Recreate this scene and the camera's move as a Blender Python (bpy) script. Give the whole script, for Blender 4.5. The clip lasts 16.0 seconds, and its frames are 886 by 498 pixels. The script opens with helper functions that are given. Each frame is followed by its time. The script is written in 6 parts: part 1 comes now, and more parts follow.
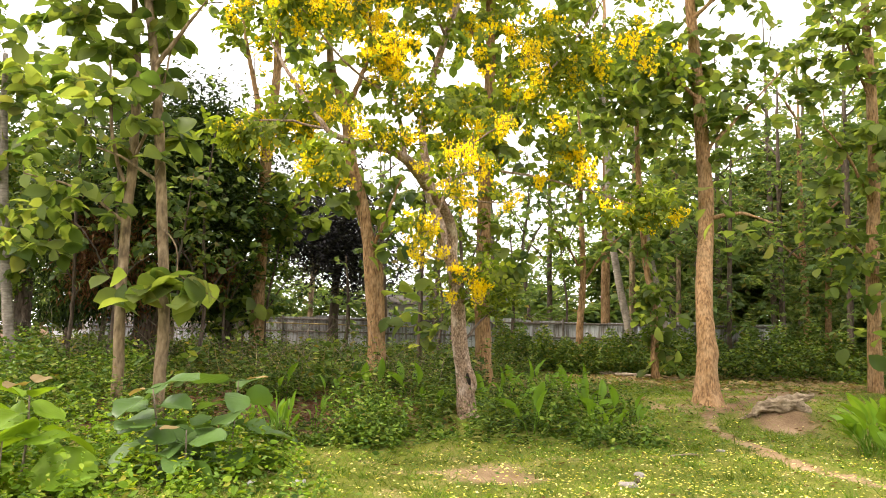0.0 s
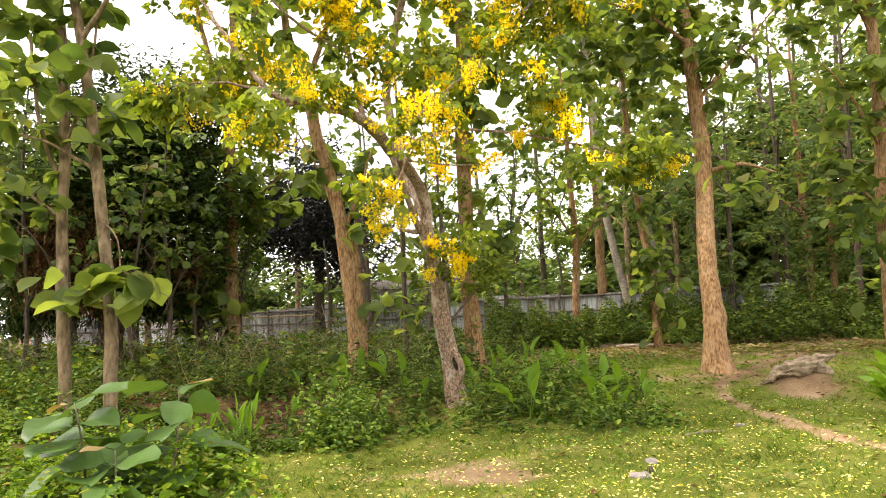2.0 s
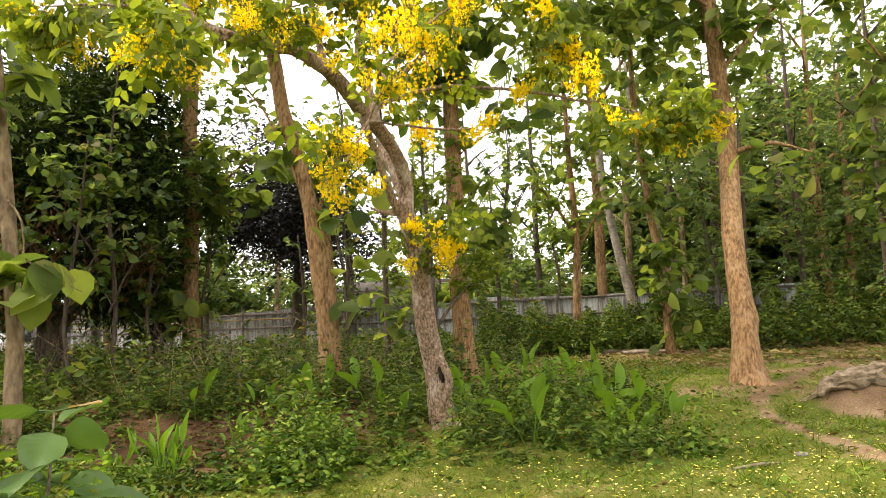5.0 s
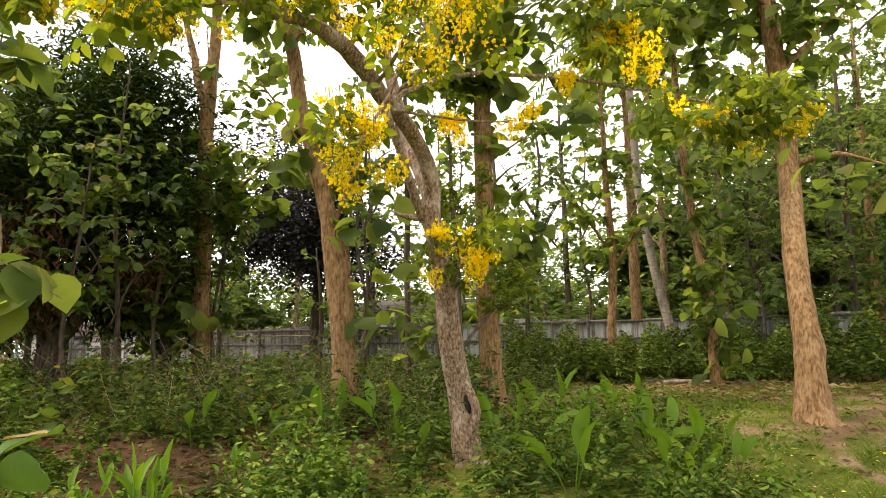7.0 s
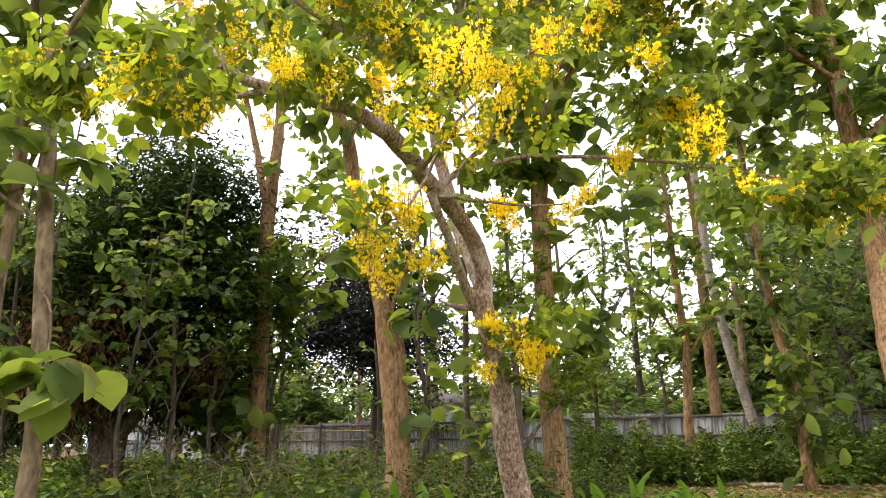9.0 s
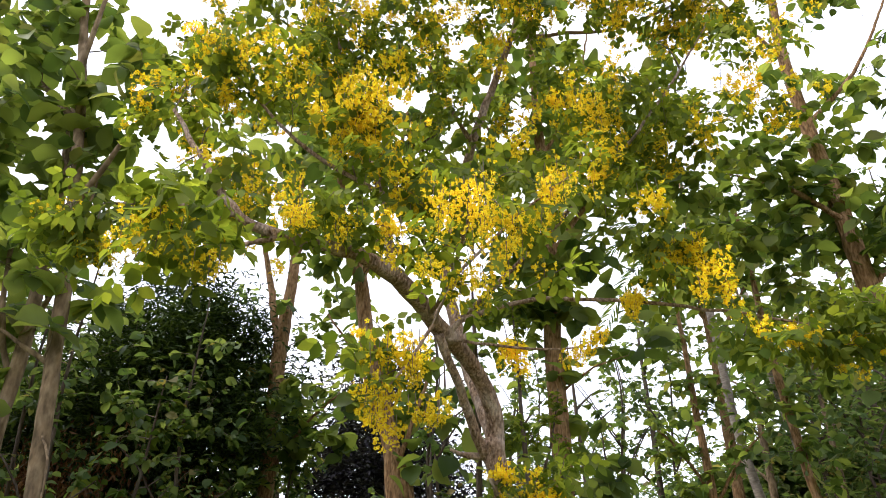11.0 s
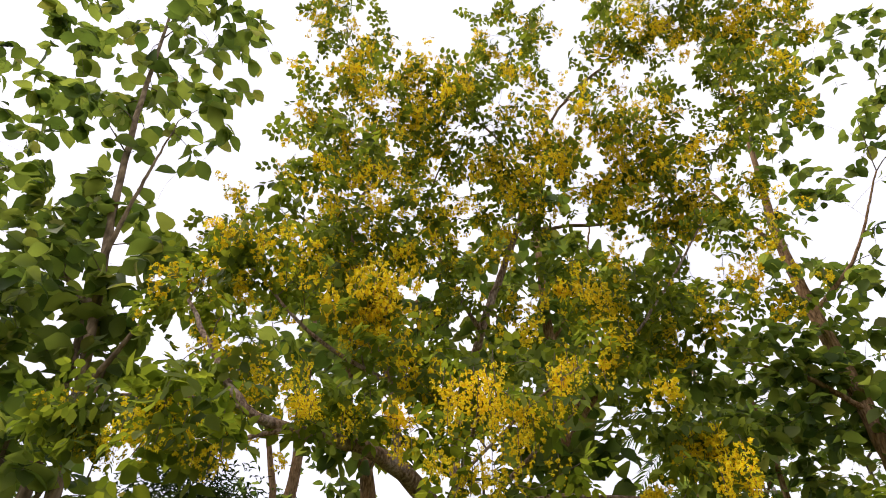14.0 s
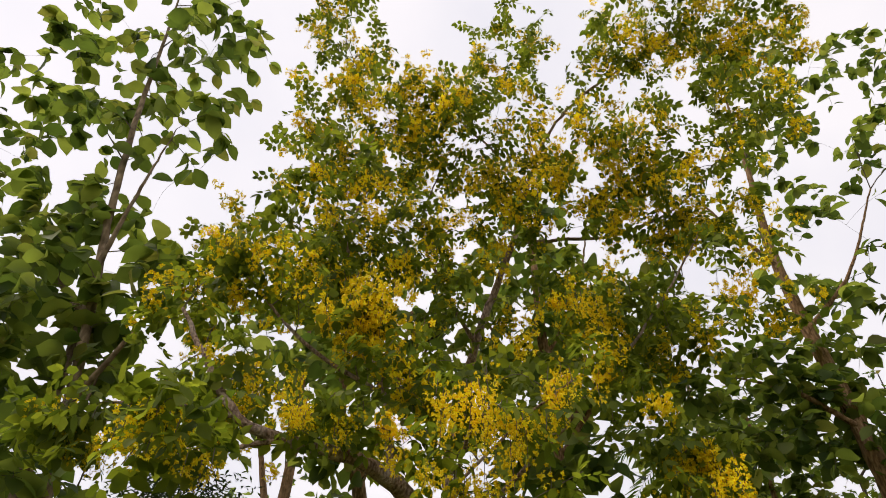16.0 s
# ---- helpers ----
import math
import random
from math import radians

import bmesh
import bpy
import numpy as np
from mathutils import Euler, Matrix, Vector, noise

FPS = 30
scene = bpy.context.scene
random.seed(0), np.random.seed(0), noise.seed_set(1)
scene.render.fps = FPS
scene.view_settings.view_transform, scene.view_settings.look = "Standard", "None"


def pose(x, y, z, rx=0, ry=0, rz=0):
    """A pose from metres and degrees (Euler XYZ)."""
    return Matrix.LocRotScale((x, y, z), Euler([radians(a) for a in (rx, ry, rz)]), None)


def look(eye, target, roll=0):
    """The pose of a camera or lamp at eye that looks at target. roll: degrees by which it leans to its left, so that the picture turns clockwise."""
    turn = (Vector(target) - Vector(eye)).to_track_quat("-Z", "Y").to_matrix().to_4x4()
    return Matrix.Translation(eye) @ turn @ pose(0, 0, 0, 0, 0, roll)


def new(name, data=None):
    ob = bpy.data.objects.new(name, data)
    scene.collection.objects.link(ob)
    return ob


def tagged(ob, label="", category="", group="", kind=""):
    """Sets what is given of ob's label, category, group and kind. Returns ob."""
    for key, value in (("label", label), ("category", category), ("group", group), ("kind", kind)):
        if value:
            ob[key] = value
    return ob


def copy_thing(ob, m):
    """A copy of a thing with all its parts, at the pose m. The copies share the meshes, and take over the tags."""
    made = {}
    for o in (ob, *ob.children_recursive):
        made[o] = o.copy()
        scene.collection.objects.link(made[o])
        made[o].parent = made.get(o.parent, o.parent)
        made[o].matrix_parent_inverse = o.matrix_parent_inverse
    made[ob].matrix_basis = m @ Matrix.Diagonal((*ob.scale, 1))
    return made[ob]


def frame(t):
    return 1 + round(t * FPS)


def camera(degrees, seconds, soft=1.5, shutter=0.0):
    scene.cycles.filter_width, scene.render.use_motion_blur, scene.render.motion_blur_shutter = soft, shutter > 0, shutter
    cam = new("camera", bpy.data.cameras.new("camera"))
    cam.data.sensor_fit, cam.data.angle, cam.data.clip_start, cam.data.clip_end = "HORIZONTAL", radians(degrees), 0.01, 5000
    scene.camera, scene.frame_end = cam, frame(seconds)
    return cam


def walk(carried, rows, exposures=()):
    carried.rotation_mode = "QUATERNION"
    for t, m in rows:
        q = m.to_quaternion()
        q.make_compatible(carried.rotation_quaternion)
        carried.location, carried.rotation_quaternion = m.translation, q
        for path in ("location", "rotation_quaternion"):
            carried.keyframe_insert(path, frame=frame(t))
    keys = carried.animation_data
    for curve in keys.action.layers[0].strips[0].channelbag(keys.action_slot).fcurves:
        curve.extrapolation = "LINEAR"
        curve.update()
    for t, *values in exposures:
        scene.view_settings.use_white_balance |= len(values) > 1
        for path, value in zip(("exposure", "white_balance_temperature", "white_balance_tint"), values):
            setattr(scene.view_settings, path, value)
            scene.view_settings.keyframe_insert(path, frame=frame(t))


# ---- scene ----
cam = camera(64.8, 16.0, soft=0.95)
PATH = [
    (0, (0.429, 0.466, 1.321), (0.325, 2.448, 1.575), 1.6),
    (0.5, (0.482, 0.773, 1.324), (0.52, 2.756, 1.583), -1.1),
    (1, (0.56, 1.051, 1.321), (0.425, 3.032, 1.563), -0.8),
    (1.5, (0.613, 1.324, 1.31), (0.512, 3.306, 1.555), -1.1),
    (2, (0.643, 1.592, 1.304), (0.555, 3.58, 1.51), -2.4),
    (2.5, (0.654, 1.921, 1.282), (0.501, 3.909, 1.428), -0.7),
    (3, (0.623, 2.215, 1.268), (0.468, 4.203, 1.415), -1.7),
    (3.5, (0.669, 2.571, 1.254), (0.565, 4.555, 1.479), -3.3),
    (4, (0.698, 2.837, 1.262), (0.525, 4.825, 1.398), -1.2),
    (4.5, (0.668, 3.115, 1.265), (0.648, 5.105, 1.467), -1.6),
    (5, (0.639, 3.391, 1.269), (0.578, 5.378, 1.487), -2.4),
    (7.5, (0.539, 4.578, 1.274), (0.402, 6.552, 1.561), -0.9),
    (8, (0.556, 4.725, 1.297), (0.388, 6.701, 1.558), -3.3),
    (8.5, (0.613, 4.771, 1.325), (0.341, 6.715, 1.712), -0.6),
    (9, (0.651, 4.758, 1.339), (0.346, 6.661, 1.874), -0.7),
    (11.5, (0.703, 4.795, 1.438), (0.381, 6.52, 2.396), -0.2),
    (12, (0.705, 4.793, 1.439), (0.388, 6.482, 2.461), -0.6),
    (12.5, (0.704, 4.791, 1.438), (0.379, 6.441, 2.521), -0.6),
    (13, (0.699, 4.788, 1.442), (0.386, 6.39, 2.597), 0.2),
    (13.5, (0.701, 4.774, 1.455), (0.393, 6.301, 2.71), 0.2),
    (14, (0.7, 4.778, 1.454), (0.411, 6.243, 2.784), 0.1),
    (14.5, (0.691, 4.783, 1.455), (0.409, 6.185, 2.853), 0.1),
    (15, (0.697, 4.779, 1.453), (0.43, 6.146, 2.888), 0.2),
    (15.5, (0.703, 4.773, 1.45), (0.445, 6.144, 2.884), 0.3),
    (16, (0.707, 4.771, 1.446), (0.433, 6.216, 2.801), 0.6),
]
walk(cam, [(t, look(eye, target, roll)) for t, eye, target, roll in PATH],
     exposures=[(0, 0.74, 6900, 15), (5.2, 0.59, 7000, 15), (7.3, 0.40, 7150, 14), (9.0, 0.56, 6350, 18), (11.4, -0.22, 6000, 18), (13.0, -0.57, 6150, 22), (14.5, -0.93, 6350, 19), (16.0, -1.12, 6600, 17)])

# ---------------------------------------------------------------- light: bright overcast sky, soft sun
SUN_EL, SUN_AZ = 56.0, 255.0
world = bpy.data.worlds.new("sky")
scene.world = world
world.use_nodes = True
wn, wl = world.node_tree.nodes, world.node_tree.links
wn.clear()
w_out, w_bg = wn.new("ShaderNodeOutputWorld"), wn.new("ShaderNodeBackground")
w_sky = wn.new("ShaderNodeTexSky")
w_sky.sky_type, w_sky.sun_disc = "NISHITA", False
w_sky.sun_elevation, w_sky.sun_rotation = radians(SUN_EL), radians(SUN_AZ)
w_sky.dust_density, w_sky.air_density = 6.0, 1.0
w_gain = wn.new("ShaderNodeVectorMath")
w_gain.operation = "SCALE"
w_gain.inputs["Scale"].default_value = 0.10
w_noise, w_coord = wn.new("ShaderNodeTexNoise"), wn.new("ShaderNodeTexCoord")
w_noise.inputs["Scale"].default_value, w_noise.inputs["Detail"].default_value = 2.2, 5.0
w_ramp = wn.new("ShaderNodeValToRGB")
w_ramp.color_ramp.elements[0].color, w_ramp.color_ramp.elements[1].color = (0.80, 0.83, 0.88, 1), (1.0, 1.0, 1.0, 1)
w_ramp.color_ramp.elements[0].position, w_ramp.color_ramp.elements[1].position = 0.35, 0.65
w_mix = wn.new("ShaderNodeMixRGB")
w_mix.inputs["Fac"].default_value = 0.86
wl.new(w_coord.outputs["Generated"], w_noise.inputs["Vector"])
wl.new(w_noise.outputs["Fac"], w_ramp.inputs["Fac"])
wl.new(w_sky.outputs["Color"], w_gain.inputs[0])
wl.new(w_gain.outputs[0], w_mix.inputs["Color1"])
wl.new(w_ramp.outputs["Color"], w_mix.inputs["Color2"])
wl.new(w_mix.outputs["Color"], w_bg.inputs["Color"])
w_bg.inputs["Strength"].default_value = 2.35
wl.new(w_bg.outputs[0], w_out.inputs[0])

sun = new("sun", bpy.data.lights.new("sun", "SUN"))
sun.data.energy, sun.data.angle, sun.data.color = 2.9, radians(14), (1.0, 0.94, 0.82)
sx, sy = math.sin(radians(SUN_AZ)), math.cos(radians(SUN_AZ))
sun.matrix_world = look((20 * sx, 20 * sy, 20 * math.tan(radians(SUN_EL))), (0, 0, 0))

# ---------------------------------------------------------------- materials


def shader(name):
    m = bpy.data.materials.new(name)
    m.use_nodes = True
    n = m.node_tree.nodes
    return m, n, m.node_tree.links, n["Principled BSDF"]


def ramp(n, stops):
    r = n.new("ShaderNodeValToRGB")
    e = r.color_ramp.elements
    while len(e) < len(stops):
        e.new(0.5)
    for k, (p, c) in zip(e, stops):
        k.position, k.color = p, (*c, 1)
    return r


def noise_at(n, l, scale, detail=4.0, stretch=(1, 1, 1)):
    co, mp, nz = n.new("ShaderNodeTexCoord"), n.new("ShaderNodeMapping"), n.new("ShaderNodeTexNoise")
    mp.inputs["Scale"].default_value = stretch
    nz.inputs["Scale"].default_value, nz.inputs["Detail"].default_value = scale, detail
    l.new(co.outputs["Object"], mp.inputs["Vector"])
    l.new(mp.outputs["Vector"], nz.inputs["Vector"])
    return nz


def bark_mat(name, stops, patch, amount, fissure=22.0, stretch=0.16, bump=0.5):
    """Bark: long fissures, blotches of another colour and fine grain."""
    m, n, l, b = shader(name)
    fine = noise_at(n, l, fissure, 6.0, (1, 1, stretch))
    col = ramp(n, stops)
    l.new(fine.outputs["Fac"], col.inputs["Fac"])
    big = noise_at(n, l, 5.0, 5.0, (1, 1, 0.6))
    mask = ramp(n, [(0.60 - amount * 0.3, (0, 0, 0)), (0.85 - amount * 0.2, (0.75, 0.75, 0.75))])
    l.new(big.outputs["Fac"], mask.inputs["Fac"])
    mix = n.new("ShaderNodeMixRGB")
    mix.inputs["Color2"].default_value = (*patch, 1)
    l.new(mask.outputs["Color"], mix.inputs["Fac"])
    l.new(col.outputs["Color"], mix.inputs["Color1"])
    flake = noise_at(n, l, fissure * 0.62, 5.0, (1, 1, 0.42))
    crack, worn = ramp(n, [(0.38, (0.42, 0.40, 0.38)), (0.49, (1, 1, 1)), (0.66, (1.25, 1.22, 1.18))]), n.new("ShaderNodeMixRGB")
    worn.blend_type = "MULTIPLY"
    worn.inputs["Fac"].default_value = 0.6
    l.new(flake.outputs["Fac"], crack.inputs["Fac"])
    l.new(mix.outputs["Color"], worn.inputs["Color1"])
    l.new(crack.outputs["Color"], worn.inputs["Color2"])
    l.new(worn.outputs["Color"], b.inputs["Base Color"])
    bp = n.new("ShaderNodeBump")
    bp.inputs["Strength"].default_value, bp.inputs["Distance"].default_value = bump, 0.03
    l.new(fine.outputs["Fac"], bp.inputs["Height"])
    l.new(bp.outputs["Normal"], b.inputs["Normal"])
    b.inputs["Roughness"].default_value = 0.9
    b.inputs["Specular IOR Level"].default_value = 0.2
    return m


def leaf_mat(name, dark, mid, light, through_light=0.4, rough=0.55, old=None, more=0.0, gloss=0.16):
    """Leaf: every leaf its own tone, light shining through it."""
    m, n, l, b = shader(name)
    geo = n.new("ShaderNodeNewGeometry")
    col = ramp(n, [(0.0, dark), (0.5, mid), (0.93 - more, light), (0.95 - more, old)] if old else [(0.0, dark), (0.5, mid), (1.0, light)])
    l.new(geo.outputs["Random Per Island"], col.inputs["Fac"])
    spots = noise_at(n, l, 1.3, 3.0)
    hue = n.new("ShaderNodeHueSaturation")
    span = n.new("ShaderNodeMapRange")
    span.inputs["From Min"].default_value, span.inputs["From Max"].default_value = 0.3, 0.7
    span.inputs["To Min"].default_value, span.inputs["To Max"].default_value = 0.62, 1.38
    l.new(spots.outputs["Fac"], span.inputs["Value"])
    l.new(span.outputs["Result"], hue.inputs["Value"])
    l.new(col.outputs["Color"], hue.inputs["Color"])
    l.new(hue.outputs["Color"], b.inputs["Base Color"])
    b.inputs["Roughness"].default_value = rough
    b.inputs["Specular IOR Level"].default_value = gloss
    tr, mix = n.new("ShaderNodeBsdfTranslucent"), n.new("ShaderNodeMixShader")
    warm = n.new("ShaderNodeMixRGB")
    warm.blend_type = "MULTIPLY"
    warm.inputs["Fac"].default_value, warm.inputs["Color2"].default_value = 1.0, (1.3, 1.2, 0.5, 1)
    l.new(hue.outputs["Color"], warm.inputs["Color1"])
    l.new(warm.outputs["Color"], tr.inputs["Color"])
    mix.inputs["Fac"].default_value = through_light
    l.new(b.outputs[0], mix.inputs[1])
    l.new(tr.outputs[0], mix.inputs[2])
    l.new(mix.outputs[0], n["Material Output"].inputs["Surface"])
    return m


def plain_mat(name, a, c, scale=8.0, rough=0.7, metal=0.0, bump=0.15, stretch=(1, 1, 1)):
    m, n, l, b = shader(name)
    nz = noise_at(n, l, scale, 7.0, stretch)
    col = ramp(n, [(0.3, a), (0.7, c)])
    l.new(nz.outputs["Fac"], col.inputs["Fac"])
    l.new(col.outputs["Color"], b.inputs["Base Color"])
    b.inputs["Roughness"].default_value, b.inputs["Metallic"].default_value = rough, metal
    bp = n.new("ShaderNodeBump")
    bp.inputs["Strength"].default_value, bp.inputs["Distance"].default_value = bump, 0.02
    l.new(nz.outputs["Fac"], bp.inputs["Height"])
    l.new(bp.outputs["Normal"], b.inputs["Normal"])
    return m


BARK_TEAK = bark_mat("teak_bark", [(0.3, (0.12, 0.064, 0.028)), (0.5, (0.25, 0.142, 0.064)), (0.72, (0.37, 0.235, 0.12))], (0.40, 0.265, 0.145), 0.5, 40.0, 0.2, 0.9)
BARK_PALE = bark_mat("pale_bark", [(0.3, (0.10, 0.07, 0.042)), (0.5, (0.22, 0.155, 0.09)), (0.72, (0.35, 0.265, 0.165))], (0.15, 0.11, 0.065), 0.45, 16.0, 0.35, 0.5)
BARK_CASSIA = bark_mat("cassia_bark", [(0.3, (0.10, 0.062, 0.04)), (0.5, (0.27, 0.18, 0.12)), (0.7, (0.42, 0.31, 0.225))], (0.62, 0.53, 0.44), 0.36, 52.0, 0.5, 1.0)
BARK_PALM = bark_mat("palm_bark", [(0.3, (0.15, 0.125, 0.10)), (0.6, (0.29, 0.25, 0.205)), (0.8, (0.42, 0.38, 0.32))], (0.20, 0.17, 0.13), 0.4, 9.0, 3.0)
BARK_DARK = bark_mat("dark_bark", [(0.3, (0.05, 0.035, 0.025)), (0.6, (0.11, 0.08, 0.06)), (0.8, (0.17, 0.13, 0.10))], (0.12, 0.11, 0.08), 0.4)
TWIG = plain_mat("twig_bark", (0.10, 0.075, 0.05), (0.22, 0.17, 0.12), 20.0, 0.9)
LEAF_TEAK = leaf_mat("teak_leaf", (0.065, 0.115, 0.034), (0.14, 0.20, 0.056), (0.25, 0.31, 0.09), 0.72, 0.42, old=(0.22, 0.24, 0.08))
PETAL_OLD = leaf_mat("fallen_petal", (0.80, 0.66, 0.08), (0.86, 0.76, 0.20), (0.90, 0.84, 0.40), 0.3, 0.6)
LEAF_TAN = leaf_mat("young_brown_leaf", (0.22, 0.16, 0.07), (0.28, 0.20, 0.09), (0.34, 0.26, 0.12), 0.3, 0.5)
LEAF_YOUNG = leaf_mat("young_teak_leaf", (0.045, 0.10, 0.025), (0.075, 0.15, 0.035), (0.16, 0.24, 0.045), 0.4, 0.42, gloss=0.42)
LEAF_CASSIA = leaf_mat("cassia_leaf", (0.075, 0.12, 0.018), (0.155, 0.21, 0.03), (0.27, 0.325, 0.05), 0.66, 0.5)
LEAF_MANGO = leaf_mat("dark_evergreen_leaf", (0.014, 0.028, 0.008), (0.03, 0.055, 0.013), (0.08, 0.12, 0.025), 0.25, 0.55)
LEAF_PURPLE = leaf_mat("dusky_leaf", (0.018, 0.016, 0.022), (0.036, 0.033, 0.042), (0.07, 0.075, 0.06), 0.15, 0.6)
LEAF_DRY = leaf_mat("dry_leaf", (0.06, 0.028, 0.014), (0.13, 0.06, 0.028), (0.22, 0.12, 0.055), 0.25, 0.8)
LEAF_BUSH = leaf_mat("bush_leaf", (0.025, 0.05, 0.01), (0.068, 0.115, 0.018), (0.165, 0.22, 0.03), 0.27, 0.5, old=(0.18, 0.15, 0.04))
LEAF_SCRUB = leaf_mat("scrub_leaf", (0.026, 0.045, 0.01), (0.07, 0.11, 0.02), (0.16, 0.205, 0.036), 0.24, 0.6, old=(0.19, 0.14, 0.06), more=0.03)
LEAF_HEDGE = leaf_mat("hedge_leaf", (0.028, 0.06, 0.012), (0.075, 0.125, 0.02), (0.17, 0.22, 0.036), 0.38, 0.5, old=(0.2, 0.17, 0.04))
LEAF_WEED = leaf_mat("weed_leaf", (0.034, 0.075, 0.01), (0.088, 0.158, 0.018), (0.19, 0.265, 0.034), 0.28, 0.5, old=(0.2, 0.22, 0.045))
LEAF_LILY = leaf_mat("ginger_leaf", (0.065, 0.15, 0.012), (0.12, 0.235, 0.02), (0.22, 0.34, 0.036), 0.45, 0.5, gloss=0.25)
# woodland leaf is paled and blued: the distance's haze is put into its colour
LEAF_WOOD = leaf_mat("woodland_leaf", (0.065, 0.115, 0.044), (0.122, 0.188, 0.072), (0.205, 0.27, 0.105), 0.64, 0.5, old=(0.24, 0.22, 0.09))
LEAF_PALM = leaf_mat("palm_leaf", (0.05, 0.09, 0.02), (0.09, 0.15, 0.03), (0.15, 0.20, 0.05), 0.35)
LEAF_FRESH = leaf_mat("fresh_leaf", (0.09, 0.17, 0.012), (0.15, 0.26, 0.02), (0.25, 0.34, 0.03), 0.42, old=(0.34, 0.32, 0.05))
GRASS = leaf_mat("grass_blade", (0.06, 0.12, 0.01), (0.11, 0.185, 0.016), (0.24, 0.27, 0.04), 0.35, 0.65)
STRAW = leaf_mat("dry_grass", (0.20, 0.16, 0.07), (0.29, 0.23, 0.11), (0.38, 0.31, 0.16), 0.3, 0.8)
PETAL = leaf_mat("yellow_petal", (0.76, 0.51, 0.006), (0.89, 0.70, 0.012), (0.94, 0.81, 0.03), 0.35, 0.6)


def tin_mat():
    """Zinc sheet: each sheet its own grey, rain streaks and rust."""
    m, n, l, b = shader("zinc_sheet")
    info = n.new("ShaderNodeObjectInfo")
    tone = ramp(n, [(0.0, (0.20, 0.20, 0.20)), (0.5, (0.34, 0.345, 0.35)), (1.0, (0.54, 0.56, 0.58))])
    l.new(info.outputs["Random"], tone.inputs["Fac"])
    streak = noise_at(n, l, 9.0, 6.0, (1, 1, 0.12))
    dirt = ramp(n, [(0.36, (0.42, 0.36, 0.30)), (0.55, (1, 1, 1))])
    l.new(streak.outputs["Fac"], dirt.inputs["Fac"])
    mix = n.new("ShaderNodeMixRGB")
    mix.blend_type = "MULTIPLY"
    mix.inputs["Fac"].default_value = 1.0
    l.new(tone.outputs["Color"], mix.inputs["Color1"])
    l.new(dirt.outputs["Color"], mix.inputs["Color2"])
    l.new(mix.outputs["Color"], b.inputs["Base Color"])
    b.inputs["Roughness"].default_value, b.inputs["Metallic"].default_value = 0.6, 0.3
    return m


TIN = tin_mat()
RAIL = plain_mat("fence_rail", (0.05, 0.04, 0.032), (0.13, 0.11, 0.09), 12.0, 0.9)
WALL = plain_mat("plaster_wall", (0.50, 0.52, 0.55), (0.72, 0.73, 0.74), 3.0, 0.9)
ROOF = plain_mat("roof_sheet", (0.03, 0.024, 0.02), (0.08, 0.062, 0.05), 3.0, 1.0)
BLUE = plain_mat("blue_paint", (0.12, 0.26, 0.32), (0.20, 0.36, 0.42), 4.0, 0.6)
GLASS = plain_mat("dark_window", (0.02, 0.025, 0.03), (0.04, 0.045, 0.05), 2.0, 0.2)
HOLLOW_SHADE = plain_mat("hollow_shade", (0.006, 0.004, 0.003), (0.03, 0.02, 0.013), 20.0, 1.0, 0.0, 0.6)
WOOD = plain_mat("weathered_wood", (0.13, 0.09, 0.06), (0.36, 0.29, 0.21), 14.0, 0.9, 0.0, 0.6, (1, 1, 1))
LITTER = plain_mat("pale_litter", (0.13, 0.11, 0.10), (0.34, 0.30, 0.27), 9.0, 0.8)
STONE = plain_mat("stone", (0.25, 0.23, 0.21), (0.45, 0.43, 0.40), 9.0, 0.9)

# ---------------------------------------------------------------- building tools


def mesh_of(name, verts, faces, mat, smooth=False):
    me = bpy.data.meshes.new(name)
    verts, faces = np.asarray(verts, np.float32).reshape(-1, 3), np.asarray(faces, np.int32)
    k = faces.shape[1]
    me.vertices.add(len(verts))
    me.vertices.foreach_set("co", verts.ravel())
    me.loops.add(faces.size)
    me.loops.foreach_set("vertex_index", faces.ravel())
    me.polygons.add(len(faces))
    me.polygons.foreach_set("loop_start", np.arange(0, faces.size, k, dtype=np.int32))
    if smooth:
        me.polygons.foreach_set("use_smooth", np.ones(len(faces), bool))
    me.update()
    me.validate()
    me.materials.append(mat)
    return me


def part(name, data, material, parent, label=""):
    """Links mesh data, or (verts, faces), as one mesh object under a thing or a part."""
    if isinstance(data, tuple):
        data = mesh_of(name, data[0], data[1], material, len(data) > 2)
    ob = new(name, data)
    ob.parent = parent
    return tagged(ob, label)


def thing(name, x, y, z, label, category, group="", kind=""):
    ob = new(name)
    ob.location = (x, y, z)
    return tagged(ob, label, category, group, kind)


def lump(bm):
    """(verts, faces) of a bmesh, in triangles."""
    bmesh.ops.triangulate(bm, faces=bm.faces[:])
    bm.verts.index_update()
    out = [tuple(v.co) for v in bm.verts], [[v.index for v in f.verts] for f in bm.faces]
    bm.free()
    return out


def box(w, d, h, at=(0, 0, 0), bevel=0.01):
    bm = bmesh.new()
    bmesh.ops.create_cube(bm, size=1.0, matrix=Matrix.Translation(at) @ Matrix.Diagonal((w, d, h, 1)))
    bmesh.ops.bevel(bm, geom=bm.edges[:], offset=min(bevel, 0.3 * min(w, d, h)), segments=1, affect="EDGES")
    return lump(bm)


